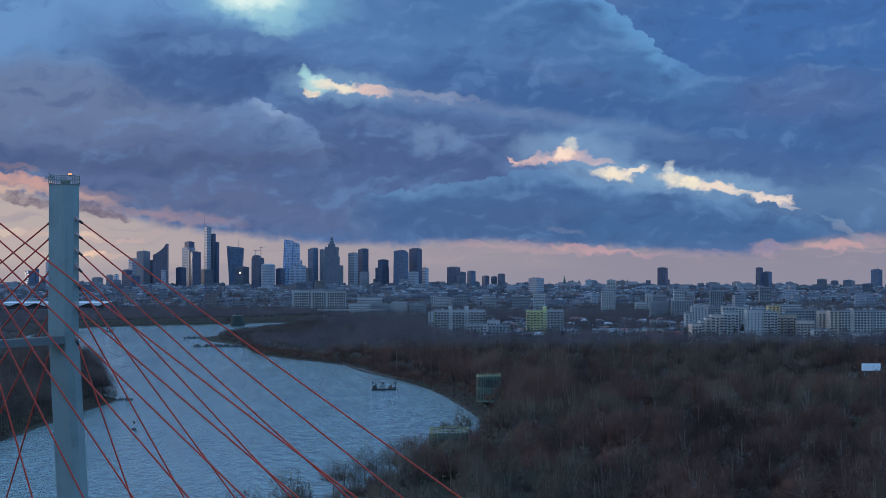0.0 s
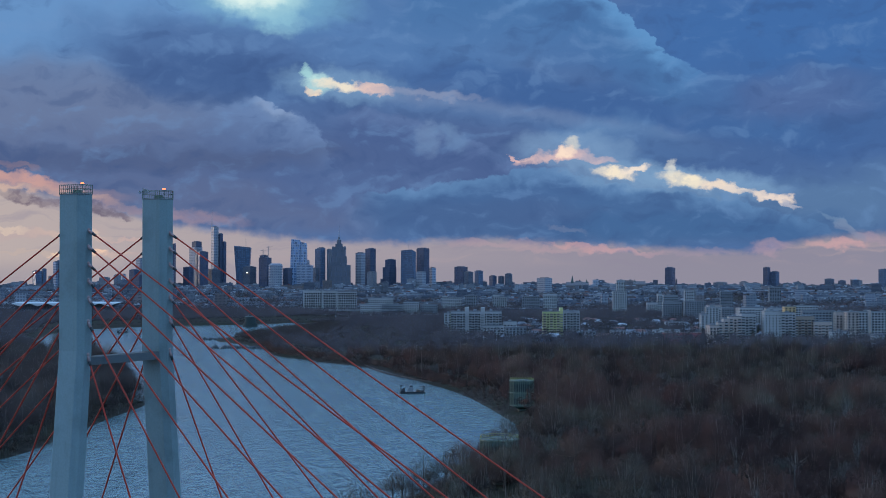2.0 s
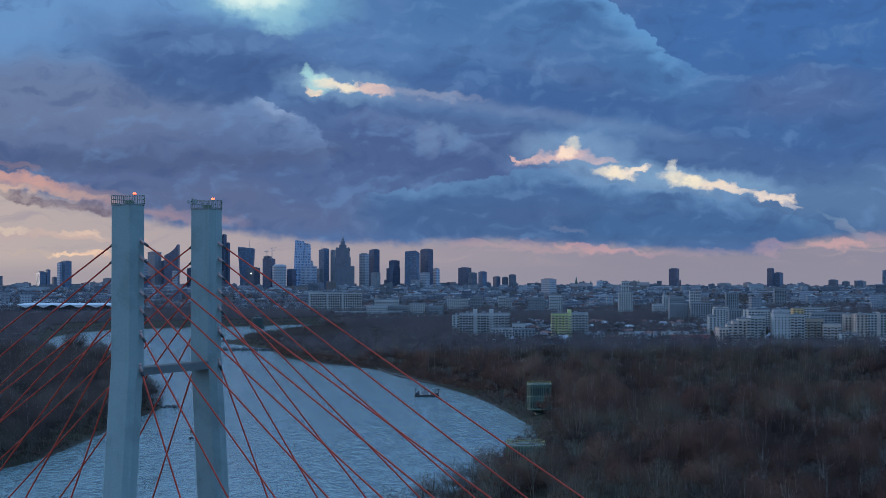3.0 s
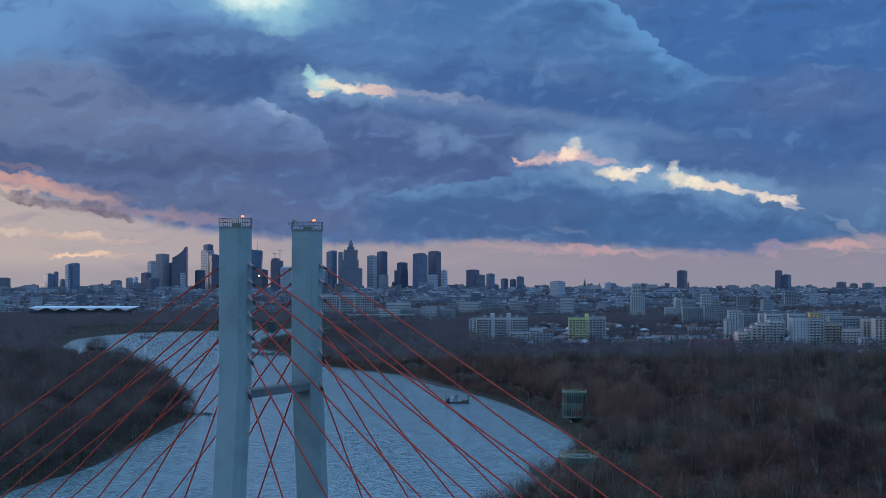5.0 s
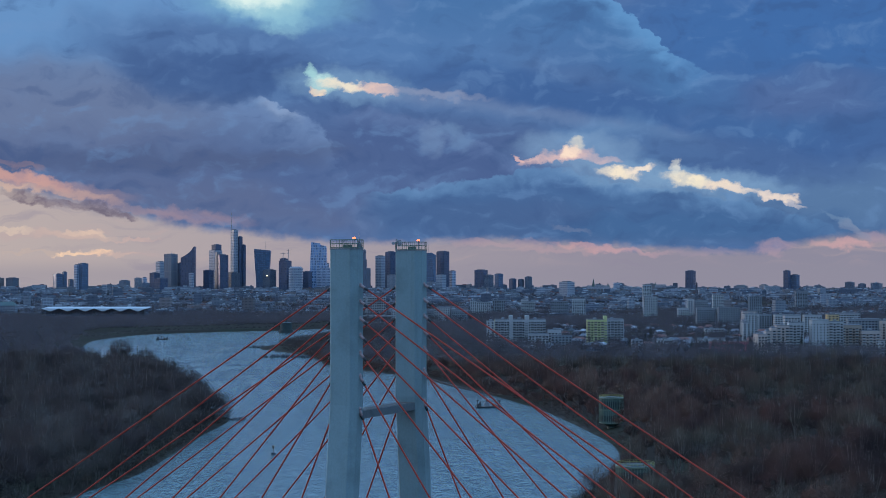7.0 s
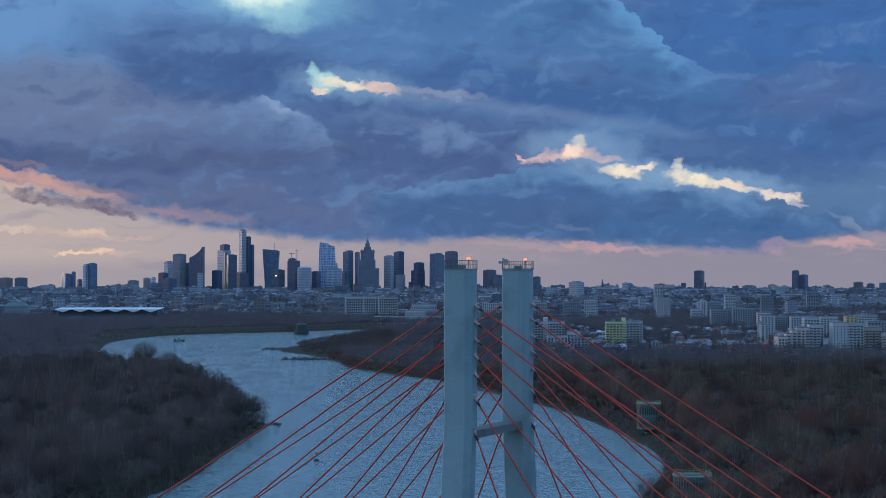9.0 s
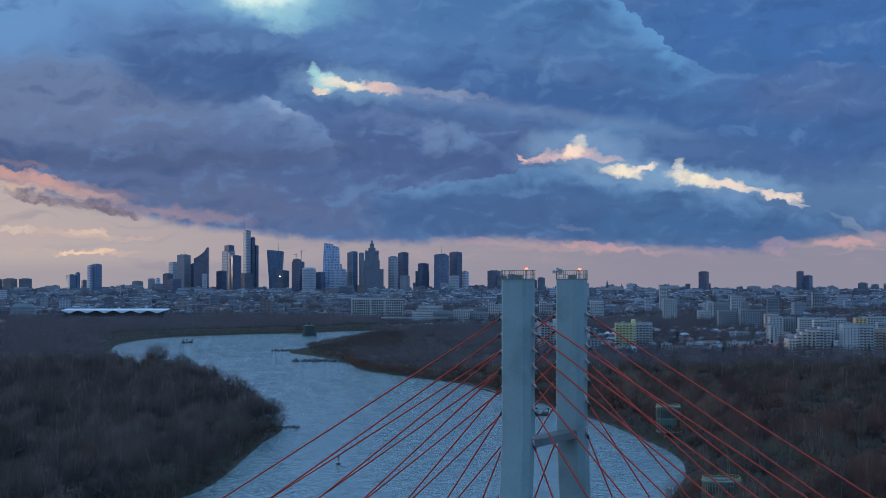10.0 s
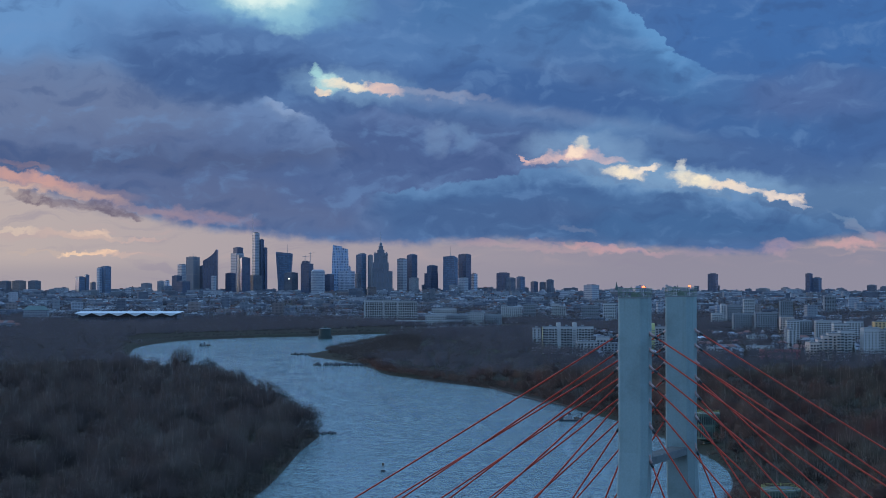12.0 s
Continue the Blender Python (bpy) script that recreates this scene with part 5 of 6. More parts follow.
tower(-355.8, 4770, [(15.0, 12.0, 0.0, 150.5, 1.0)], F_BROWN, "slim brown residential tower")
tower(-258.5, 4660, [(28.5, 22.8, 0.0, 138.5, 1.0)], F_OFFICE, "light office slab with horizontal bands")
tower(-230.4, 4680, [(30.6, 24.5, 0.0, 149.4, 1.0), (27.3, 21.8, 1.6, 151.0, 1.0)], F_DARK, "dark glass office tower")
tower(-223.2, 4600, [(27.3, 21.9, 0.0, 84.1, 1.0)], F_WHITE, "low white office block")
tower(-174.5, 4650, [(39.8, 31.8, 0.0, 97.0, 1.0), (30.9, 24.7, 2.8, 118.9, 1.0)], F_DARK, "dark stepped office tower")
tower(-78.5, 4640, [(36.9, 29.6, 0.0, 148.8, 1.0), (34.0, 27.2, 0.0, 151.3, 1.0)], F_DARK, "black glass office tower")
tower(-82.9, 4560, [(28.7, 22.9, 0.0, 84.1, 1.0)], F_OFFICE, "pale brown office block")
tower(-51.0, 4660, [(18.7, 15.0, 0.0, 95.4, 1.0)], F_PALE, "pale office tower with crane", mast=(-2.0, 103.5, 0.5))
tower(-109.9, 4550, [(25.4, 20.3, 0.0, 63.5, 1.0)], F_WHITE, "low white office block")
tower(30.2, 4600, [(37.7, 30.2, 0.0, 97.7, 1.0)], F_DARK, "dark brown glass office tower")
tower(51.2, 4560, [(26.3, 21.0, 0.0, 83.3, 1.0)], F_GREY, "grey office block on the skyline")
tower(81.0, 4620, [(23.9, 19.1, 0.0, 86.5, 1.0)], F_GLASS, "navy glass office tower")
tower(123.8, 4700, [(21.3, 17.1, 0.0, 72.5, 1.0)], F_DARK, "dark apartment tower on the skyline")
tower(148.3, 4700, [(18.0, 14.4, 0.0, 70.8, 1.0)], F_GREY, "grey apartment tower on the skyline")
tower(169.1, 4690, [(21.3, 17.0, 0.0, 78.2, 1.0)], F_GREY, "grey apartment tower on the skyline")
tower(230.2, 4000, [(37.7, 30.1, 0.0, 66.7, 1.0)], F_OFFICE, "grey-brown hotel slab with projecting top")
tower(612.9, 4520, [(29.9, 23.9, 0.0, 95.2, 1.0)], F_DARK, "dark glass office tower", mast=(-7.1, 101.5, 0.5))
tower(631.8, 4530, [(4.7, 10.0, 0.0, 62.1, 1.0)], F_GREY, "low annex beside dark tower")
tower(898.4, 4600, [(20.0, 16.0, 0.0, 96.1, 1.0)], F_DARK, "dark office tower on the skyline")
tower(923.4, 4610, [(25.7, 20.5, 0.0, 84.1, 1.0)], F_GLASS, "blue-grey office tower on the skyline", mast=(-4.8, 93.7, 0.4))
tower(759.7, 4560, [(39.7, 31.8, 0.0, 53.9, 1.0)], F_WHITE, "low white civic building")
tower(1076.3, 4600, [(28.8, 23.0, 0.0, 63.2, 1.0)], F_GREY, "grey slab block on the skyline")
tower(1221.1, 4560, [(30.2, 24.2, 0.0, 90.7, 1.0)], F_GLASS, "green-blue glass office tower", mast=(2.4, 101.8, 0.6))
tower(1168.0, 4650, [(29.2, 23.4, 0.0, 59.5, 1.0)], F_BROWN, "brown slab block on the skyline")
tower(1124.2, 4650, [(22.7, 18.2, 0.0, 58.6, 1.0)], F_GREY, "grey slab block on the skyline")
tower(851.8, 4700, [(24.6, 19.7, 0.0, 55.2, 1.0)], F_BROWN, "brown block on the skyline")
tower(435.3, 4700, [(24.6, 19.7, 0.0, 59.3, 1.0)], F_GREY, "grey block on the skyline")


def flared_tower(x, y):
    """Glass tower with concave sides that flare to a crown, and an off-centre mast."""
    ob = thing("skyscraper", (x, y, 14), "dark flared glass office tower with concave sides and mast", "skyscraper", "city skyline towers")
    b = Build()
    rings = []
    for k in range(13):
        t = k / 12
        w = 39.4 - 6.0 * math.sin(math.pi * min(1, t * 1.25)) * (1 - t) + 8.3 * t**2.2
        rings.append([(px_ * w / 2, py_ * w / 2.4, t * 138) for px_, py_ in ((-1, -0.6), (-0.5, -1), (0.5, -1), (1, -0.6), (1, 0.6), (0.5, 1), (-0.5, 1), (-1, 0.6))])
    b.loft(rings)
    part("shaft", b, F_GLASS, ob)
    b = Build()
    b.prism([(-23, -17, 138), (23, -17, 138), (23, 17, 138), (-23, 17, 138)], [(-23.5, -17, 145.5), (21, -17, 141), (21, 17, 141), (-23.5, 17, 145.5)])
    part("crown", b, F_GLASS, ob)
    b = Build()
    b.tube((9, 0, 140), (9, 0, 168.5), 0.9, 0.3, 6)
    part("mast", b, STEEL_GREY, ob, "thin steel roof mast")


def sail_tower(x, y):
    """Glass tower whose curved roof sweeps up to a point at one side."""
    ob = thing("skyscraper", (x, y, 14), "dark blue glass tower with a curved sweeping roof", "skyscraper", "city skyline towers")
    b = Build()
    roof = [(-20, 119), (-12, 123), (-4, 128), (4, 134), (11, 141), (16.5, 150), (19, 151), (20, 150)]
    front = [(-20, -13, 0), (20, -13, 0)] + [(u, -13, z) for u, z in reversed(roof)]
    back = [(u, 13, z) for u, _, z in front]
    n = len(front)
    b.face(front, 0, [(p[0], p[2]) for p in front])
    b.face(back[::-1], 0, [(p[0], p[2]) for p in back[::-1]])
    for k in range(n):
        p, q = front[k], front[(k + 1) % n]
        p2, q2 = back[k], back[(k + 1) % n]
        b.face([q, p, p2, q2], 0, [(0, q[2]), (0, p[2]), (26, p2[2]), (26, q2[2])])
    part("shaft", b, F_DARK, ob)


def wing_tower(x, y):
    """Silver residential tower of curved, cut slabs."""
    ob = thing("skyscraper", (x, y, 14), "silver-white faceted glass residential tower", "skyscraper", "city skyline towers")
    for off, w, top, lean in ((-9.0, 26.0, 165.5, -3.0), (9.5, 23.0, 158.0, 2.5)):
        b = Build()
        rings = []
        for k in range(9):
            t = k / 8
            s = math.sin(math.pi * t) * lean
            rings.append([(off - w / 2 + s, -13 + 4 * t, t * top), (off + w / 2 + s, -14, t * (top - 4 * t)), (off + w / 2 + s, 12, t * (top - 6 * t)), (off - w / 2 + s, 12, t * top)])
        b.loft(rings)
        part("wing", b, F_FACET, ob)


def palace_tower(x, y):
    """Stepped sandstone high-rise of the fifties with corner turrets, lantern and spire."""
    ob = thing("palace_tower", (x, y, 14), "stepped sandstone palace tower with lantern and spire", "skyscraper")
    for w, z0, z1 in ((44, 0, 114), (38, 114, 133), (27, 133, 142), (20, 142, 150)):
        b = Build()
        b.box(0, 0, z0, z1, w, w * 0.9)
        part("tier", b, F_STONE, ob)
    for w, u, z, v in ((55, 6.5, 89, -20), (30, -8, 97, -14)):
        b = Build()
        b.box(u, v, 0, z, w, 24)
        part("side_wing", b, F_STONE, ob)
    b = Build()
    for sx in (-1, 1):
        for sy in (-1, 1):
            b.box(sx * 17, sy * 15, 133, 139, 5, 5)
            b.box(sx * 17, sy * 15, 139, 144, 5, 5, taper=0.05)
    tagged(part("turrets", b, F_STONE, ob), kind="stuff")
    b = Build()
    b.drum(0, 0, 150, 160, 7.0, 6.3, 12)
    b.drum(0, 0, 160, 163, 7.4, 4.2, 12)
    b.drum(0, 0, 163, 168, 4.0, 3.4, 12)
    b.drum(0, 0, 168, 172, 4.2, 1.4, 12)
    part("lantern", b, F_STONE, ob)
    b = Build()
    b.tube((0, 0, 171), (0, 0, 202), 1.1, 0.25, 6)
    part("spire", b, STEEL_GREY, ob, "slim metal spire")


def facet_tower(x, y):
    ob = thing("skyscraper", (x, y, 14), "blue glass office tower with slanted facets and mast", "skyscraper", "city skyline towers")
    b = Build()
    b.prism([(-21.5, -12, 0), (21.5, -14, 0), (21.5, 14, 0), (-21.5, 14, 0)], [(-20, -14, 130), (10, -14, 133), (21.5, 10, 126), (-19, 14, 130)], 0, 1)
    part("shaft", b, [F_GLASS, ROOF_GREY], ob)
    b = Build()
    b.tube((0, 0, 130), (0, 0, 158), 0.7, 0.25, 6)
    part("mast", b, STEEL_GREY, ob, "thin steel roof mast")


def round_tower(x, y):
    ob = thing("office_tower", (x, y, 14), "pale rounded office tower with horizontal bands", "office tower", "city skyline towers")
    b = Build()
    b.drum(0, 0, 0, 90, 20, sides=24, top=1)
    b.drum(0, 0, 90, 93.5, 18, 14, sides=24, top=1)
    part("drum", b, [F_OFFICE, ROOF_GREY], ob)


def tower_crane(x, y, z0, top, jib):
    ob = thing("tower_crane", (x, y, z0), "thin yellow tower crane over a building site", "crane", "tower cranes")
    b = Build()
    b.box(0, 0, 0, top - z0, 1.6, 1.6)
    part("mast", b, STEEL_GREY, ob)
    b = Build()
    b.tube((-jib * 0.35, 0, top - z0 - 3), (jib, 0, top - z0 - 1), 0.8, 0.5, 4)
    part("jib", b, STEEL_GREY, ob)


flared_tower(-602, 4700)
sail_tower(-805, 4620)
wing_tower(-440, 4720)
palace_tower(-319.5, 4650)
facet_tower(-119.7, 4600)
round_tower(-496.5, 4600)
tower_crane(-536.4, 4640, 128, 148, 22)
tower_crane(-521.8, 4640, 124, 157, 12)


def church(x, y, spires, w, label, body=True):
    z0 = float(land(x, y)) - 1
    ob = thing("church", (x, y, z0), label, "church")
    b = Build()
    b.box(0, 0, 0, 22, w, 18)
    b.prism([(-w / 2, -9, 22), (w / 2, -9, 22), (w / 2, 9, 22), (-w / 2, 9, 22)], [(-w / 2, -0.1, 31), (w / 2, -0.1, 31), (w / 2, 0.1, 31), (-w / 2, 0.1, 31)])
    part("nave", b, F_BRICK, ob)
    for u, top in spires:
        b = Build()
        b.box(u, 0, 0, (top - z0) * 0.66, 6.5, 6.5)
        b.box(u, 0, (top - z0) * 0.66, top - z0, 6.5, 6.5, taper=0.04)
        part("spire", b, ROOF_COPPER, ob, "pointed dark spire")


church(336, 4300, ((-13.5, 74.0), (25, 63.5)), 60, "long dark church with slim spire on the skyline")
church(524, 4500, ((-12, 64.0), (-5.8, 57.5), (14.5, 59.0)), 34, "twin-spired church on the skyline")


def wave_hall(x, y, w):
    """Sports hall with a folded white roof."""
    z0 = float(land(x, y))
    ob = thing("sports_hall", (x, y, z0), "long low sports hall with white zigzag roof", "sports hall")
    b = Build()
    b.box(0, 2, 0, 20.5, w - 12, 40)
    part("wall", b, F_GREY, ob)
    b = Build()
    b.prism([(-w / 2, -24, 20.6), (w / 2, -24, 20.6), (w / 2, 26, 22.6), (-w / 2, 26, 22.6)], [(-w / 2, -24, 21.0), (w / 2, -24, 21.0), (w / 2, 26, 23.0), (-w / 2, 26, 23.0)])
    roof = part("roof", b, ROOF_WHITE, ob, "long pale metal roof")
    n = 6
    for k in range(n):
        u0, u1 = -w / 2 + k * w / n, -w / 2 + (k + 1) * w / n
        mid = (u0 + u1) / 2
        b = Build()
        b.prism([(u0, -27, 20.8), (mid, -27, 15.4), (u1, -27, 20.8)], [(u0, -14, 21.2), (mid, -14, 19.0), (u1, -14, 21.2)])
        part("roof_fold", b, HALL_WHITE, roof, "white downward-pointing roof fold")
    CLEARINGS.append((x, y, w / 2 + 10, 60))


wave_hall(-689, 2890, 187)


def hipped_house(x, y, w, d, h, roof_h, wall, roof_mat, label, name="house", rot=0.0):
    z0 = float(land(x, y)) - 0.2
    ob = thing(name, (x, y, z0), label, "house", "low houses among trees")
    ob.rotation_euler = (0, 0, math.radians(rot))
    b = Build()
    b.box(0, 0, 0, h, w, d)
    part("wall", b, wall, ob)
    b = Build()
    b.prism([(-w / 2 - 0.4, -d / 2 - 0.4, h), (w / 2 + 0.4, -d / 2 - 0.4, h), (w / 2 + 0.4, d / 2 + 0.4, h), (-w / 2 - 0.4, d / 2 + 0.4, h)], [(-w / 2 + d * 0.3, -0.1, h + roof_h), (w / 2 - d * 0.3, -0.1, h + roof_h), (w / 2 - d * 0.3, 0.1, h + roof_h), (-w / 2 + d * 0.3, 0.1, h + roof_h)])
    part("roof", b, roof_mat, ob)
    CLEARINGS.append((x, y - 12, w / 2 + 3, d / 2 + 24))


hipped_house(-885, 3000, 44, 20, 24, 7, F_WHITE, ROOF_COPPER, "white palace with green copper roof above trees", "palace")
hr = random.Random(11)
for k in range(9):
    hipped_house(-900 + k * 13 + hr.uniform(-3, 3), 2560 + hr.uniform(-60, 60), hr.uniform(9, 14), 9, hr.uniform(8, 14), 4, F_WHITE, hr.choice((ROOF_RED, ROOF_GREY)), "small white house with pitched roof among trees")
for k in range(170):
    hipped_house(hr.uniform(40, 640), hr.uniform(1690, 2420), hr.uniform(8, 17), hr.uniform(8, 11), hr.uniform(4, 7), 2.8, hr.choice((F_WHITE, F_WHITE, F_GREY)), hr.choice((ROOF_RED, ROOF_GREY, ROOF_GREY, ROOF_GREY, ROOF_WHITE)), "small house with pitched roof among bare trees", rot=hr.uniform(-25, 25))


# ---------------------------------------------------------------- the city's mass
def city_house(b, x, y, w, d, h, rot, slot, roof_slot):
    z0 = float(land(x, y)) - 1.0
    b.box(x, y, z0, z0 + h, w, d, rot, slot, roof_slot)
    if w > 14:
        b.box(x + 0.2 * w, y, z0 + h, z0 + h + 2.4, w * 0.22, d * 0.35, rot, roof_slot, roof_slot)


CITY_MATS = [F_WHITE, F_GREY, F_BRICK, F_OFFICE, ROOF_GREY, ROOF_RED, ROOF_WHITE]
cr = random.Random(5)
single = 0
far_city = Build()
for k in range(9000):
    y = 2900 + 1990 * cr.random() ** 0.85
    x = -150 - 0.30 * y + (220 + 0.60 * y) * cr.random()
    if float(clumps(np.array([x]), np.array([y]), 110, 6.0)[0]) < (0.40 if y < 3900 else 0.30):
        continue
    if any(abs(x - hx) < hw and abs(y - hy) < hd for hx, hy, hw, hd in CLEARINGS):
        continue
    if y < 3050 and -1100 < x < 60:
        continue
    w, d, h = cr.uniform(7, 20), cr.uniform(8, 13), cr.choice((5, 6, 7, 8, 9, 10, 12, 14))
    if cr.random() < 0.13:
        w, h = cr.uniform(24, 48), cr.uniform(9, 17)
    if y > 4150:
        h *= cr.uniform(1.0, 1.7)
    if cr.random() < 0.012:
        h, w = cr.uniform(24, 36), cr.uniform(12, 24)
    slot, roof_slot = cr.choice((0, 0, 0, 1, 1, 1, 2, 3)), cr.choice((4, 4, 4, 4, 5, 6, 6))
    if y < 3900 and single < 290:
        single += 1
        ob = thing("city_building", (0, 0, 0), ("white", "grey", "brick", "pale")[slot] + " city building with flat roof and rows of windows", "building", "city buildings")
        b = Build()
        city_house(b, x, y, w, d, h, cr.uniform(-0.4, 0.4), 0, 1)
        part("wall", b, [CITY_MATS[slot], CITY_MATS[roof_slot]], ob)
    else:
        city_house(far_city, x, y, w, d, h, cr.uniform(-0.4, 0.4), slot, roof_slot)
tagged(new("distant_city", far_city.mesh("distant_city", CITY_MATS)), "dense mass of distant pale city buildings", "city", kind="stuff")


# ---------------------------------------------------------------- lights, viaduct, evergreens
def viaduct(x0, x1, y, z):
    ob = thing("road_viaduct", ((x0 + x1) / 2, y, 0), "low pale concrete road viaduct behind bare trees", "viaduct")
    b = Build()
    b.box(0, 0, z - 1.4, z, x1 - x0, 12)
    part("deck", b, PANEL_GREY, ob)
    b = Build()
    b.box(0, -6.2, z, z + 1.0, x1 - x0, 0.3)
    part("parapet", b, PANEL_WHITE, ob)
    for k in range(int((x1 - x0) / 22)):
        b = Build()
        b.box(-(x1 - x0) / 2 + 11 + k * 22, 0, 0, z - 1.4, 1.6, 8)
        part("pier", b, PANEL_GREY, ob)


viaduct(-205, -95, 2640, 16.5)


def conifer(x, y, height):
    """A dark pointed evergreen: trunk and drooping needle sprays."""
    r = random.Random(int(x * 3 + y))
    ob = thing("conifer", (x, y, float(land(x, y))), "dark pointed evergreen tree beside houses", "tree", "evergreens of the estate")
    b = Build()
    b.tube((0, 0, -0.3), (0, 0, height * 0.96), 0.25, 0.03, 5)
    part("trunk", b, BARK, ob)
    b = Build()
    for k in range(150):
        t = (k + r.random()) / 150
        z = height * (0.08 + 0.92 * t)
        reach = height * 0.22 * (1 - t) + 0.15
        a = k * 2.399
        ca, sa = math.cos(a), math.sin(a)
        w = 0.5 * reach + 0.2
        b.face([(-sa * w * 0.3, ca * w * 0.3, z + 0.3), (ca * reach + sa * w, sa * reach - ca * w, z - reach * 0.5), (ca * reach - sa * w, sa * reach + ca * w, z - reach * 0.45)])
    part("crown", b, CONIFER, ob)


er = random.Random(21)
for k in range(34):
    conifer(er.uniform(110, 480), er.uniform(1585, 2000), er.uniform(11, 19))

# ---------------------------------------------------------------- woods
rng = np.random.default_rng(7)


def limb(a, b, ra, rb):
    """A three-sided tapered limb."""
    a, b = np.asarray(a, float), np.asarray(b, float)
    way = b - a
    s = np.cross(way, (0.31, 0.77, 0.2))
    s /= np.linalg.norm(s) + 1e-9
    u = np.cross(way, s)
    u /= np.linalg.norm(u) + 1e-9
    ring = [s * math.cos(t) + u * math.sin(t) for t in (0.3, 2.39, 4.49)]
    out = []
    for k in range(3):
        p, q = ring[k], ring[(k + 1) % 3]
        out += [[a + p * ra, a + q * ra, b + q * rb], [a + p * ra, b + q * rb, b + p * rb]]
    return out


def tree_template(height, spread, base, strands, width, upright, stems=1, limbs=7, bark=True, knobs=8, core=0.4):
    """Triangles of one leafless tree: trunk and limbs, then the fine upright strands of a lumpy crown."""
    wood_, fine_ = [], []
    r = height * 0.013 / (stems**0.4)
    mid_z, half = height * (base + 1.0) / 2, height * (1.0 - base) / 2
    # the crown is a cluster of smaller round heads, one for each main limb
    heads = []
    for k in range(knobs):
        ang = k * 2.4 + rng.uniform(-0.5, 0.5)
        lift = rng.uniform(-0.45, 0.7) if k else 0.72
        out_r = spread * math.sqrt(max(0.05, 1 - lift * lift)) * rng.uniform(0.42, 0.7) if k else 0.0
        heads.append((np.array([math.cos(ang) * out_r, math.sin(ang) * out_r, mid_z + lift * half * 0.78]), spread * rng.uniform(0.34, 0.52)))
    for s in range(stems):
        foot = np.array([*(rng.normal(size=2) * (0.0 if stems == 1 else spread * 0.14)), 0.0])
        top = np.array([*(rng.normal(size=2) * spread * 0.12), height * 0.93])
        fork = foot + (top - foot) * (base + 0.12)
        if bark:
            wood_ += limb(foot - (0, 0, 0.4), fork, r, r * 0.75) + limb(fork, top, r * 0.75, r * 0.12)
            for k in range(min(limbs, knobs)):
                if k % stems == s:
                    start = foot + (top - foot) * rng.uniform(base * 0.7, 0.6)
                    tip = heads[k][0] - start
                    wood_ += limb(start, heads[k][0] + tip / (np.linalg.norm(tip) + 1e-6) * heads[k][1] * 0.8, r * 0.4, r * 0.07)
    heart = np.array([0.0, 0.0, mid_z - half * 0.15])

    def reach(d):
        """How far the heads reach from the heart of the crown along d."""
        far = spread * 0.3
        for c, rad in heads:
            w = c - heart
            b = float(w @ d)
            q = b * b - float(w @ w) + rad * rad
            if q > 0:
                far = max(far, b + math.sqrt(q))
        return far

    for k in range(strands):
        d = rng.normal(size=3)
        d[2] = abs(d[2]) * 0.9 - 0.25 + 0.25 * rng.random()
        d /= np.linalg.norm(d) + 1e-6
        far = reach(d)
        if k % 3:  # strands that arch round the heads and close them
            turn = np.cross(d, rng.normal(size=3))
            turn /= np.linalg.norm(turn) + 1e-6
            p = heart + d * far * rng.uniform(core + 0.2, 0.97) - turn * spread * 0.14
            way = turn + d * 0.3 + np.array([0, 0, 0.35 * upright])
        else:  # strands that stand out from them
            p = heart + d * far * rng.uniform(core, 0.88)
            way = d * 0.9 + np.array([0, 0, 0.6 * upright]) + rng.normal(size=3) * 0.35
        way /= np.linalg.norm(way) + 1e-6
        side = np.cross(way, d + rng.normal(size=3) * 0.5)
        side /= np.linalg.norm(side) + 1e-6
        side *= width * rng.uniform(0.6, 1.3) / 2
        q = p + way * spread * rng.uniform(0.2, 0.36)
        fine_.append([p - side, q, p + side])
    return np.array(wood_, dtype=np.float32).reshape(-1, 3, 3), np.array(fine_, dtype=np.float32).reshape(-1, 3, 3)


def scatter(x0, x1, y0, y1, gap, keep):
    """Jittered rows of points with keep(x, y) true."""
    xs, ys = np.arange(x0, x1, gap), np.arange(y0, y1, gap)
    gx, gy = np.meshgrid(xs, ys)
    gx = gx + (np.arange(len(ys)) % 2)[:, None] * gap / 2
    x = (gx + rng.uniform(-0.48, 0.48, gx.shape) * gap).ravel()
    y = (gy + rng.uniform(-0.48, 0.48, gy.shape) * gap).ravel()
    ok = keep(x, y)
    return x[ok], y[ok]


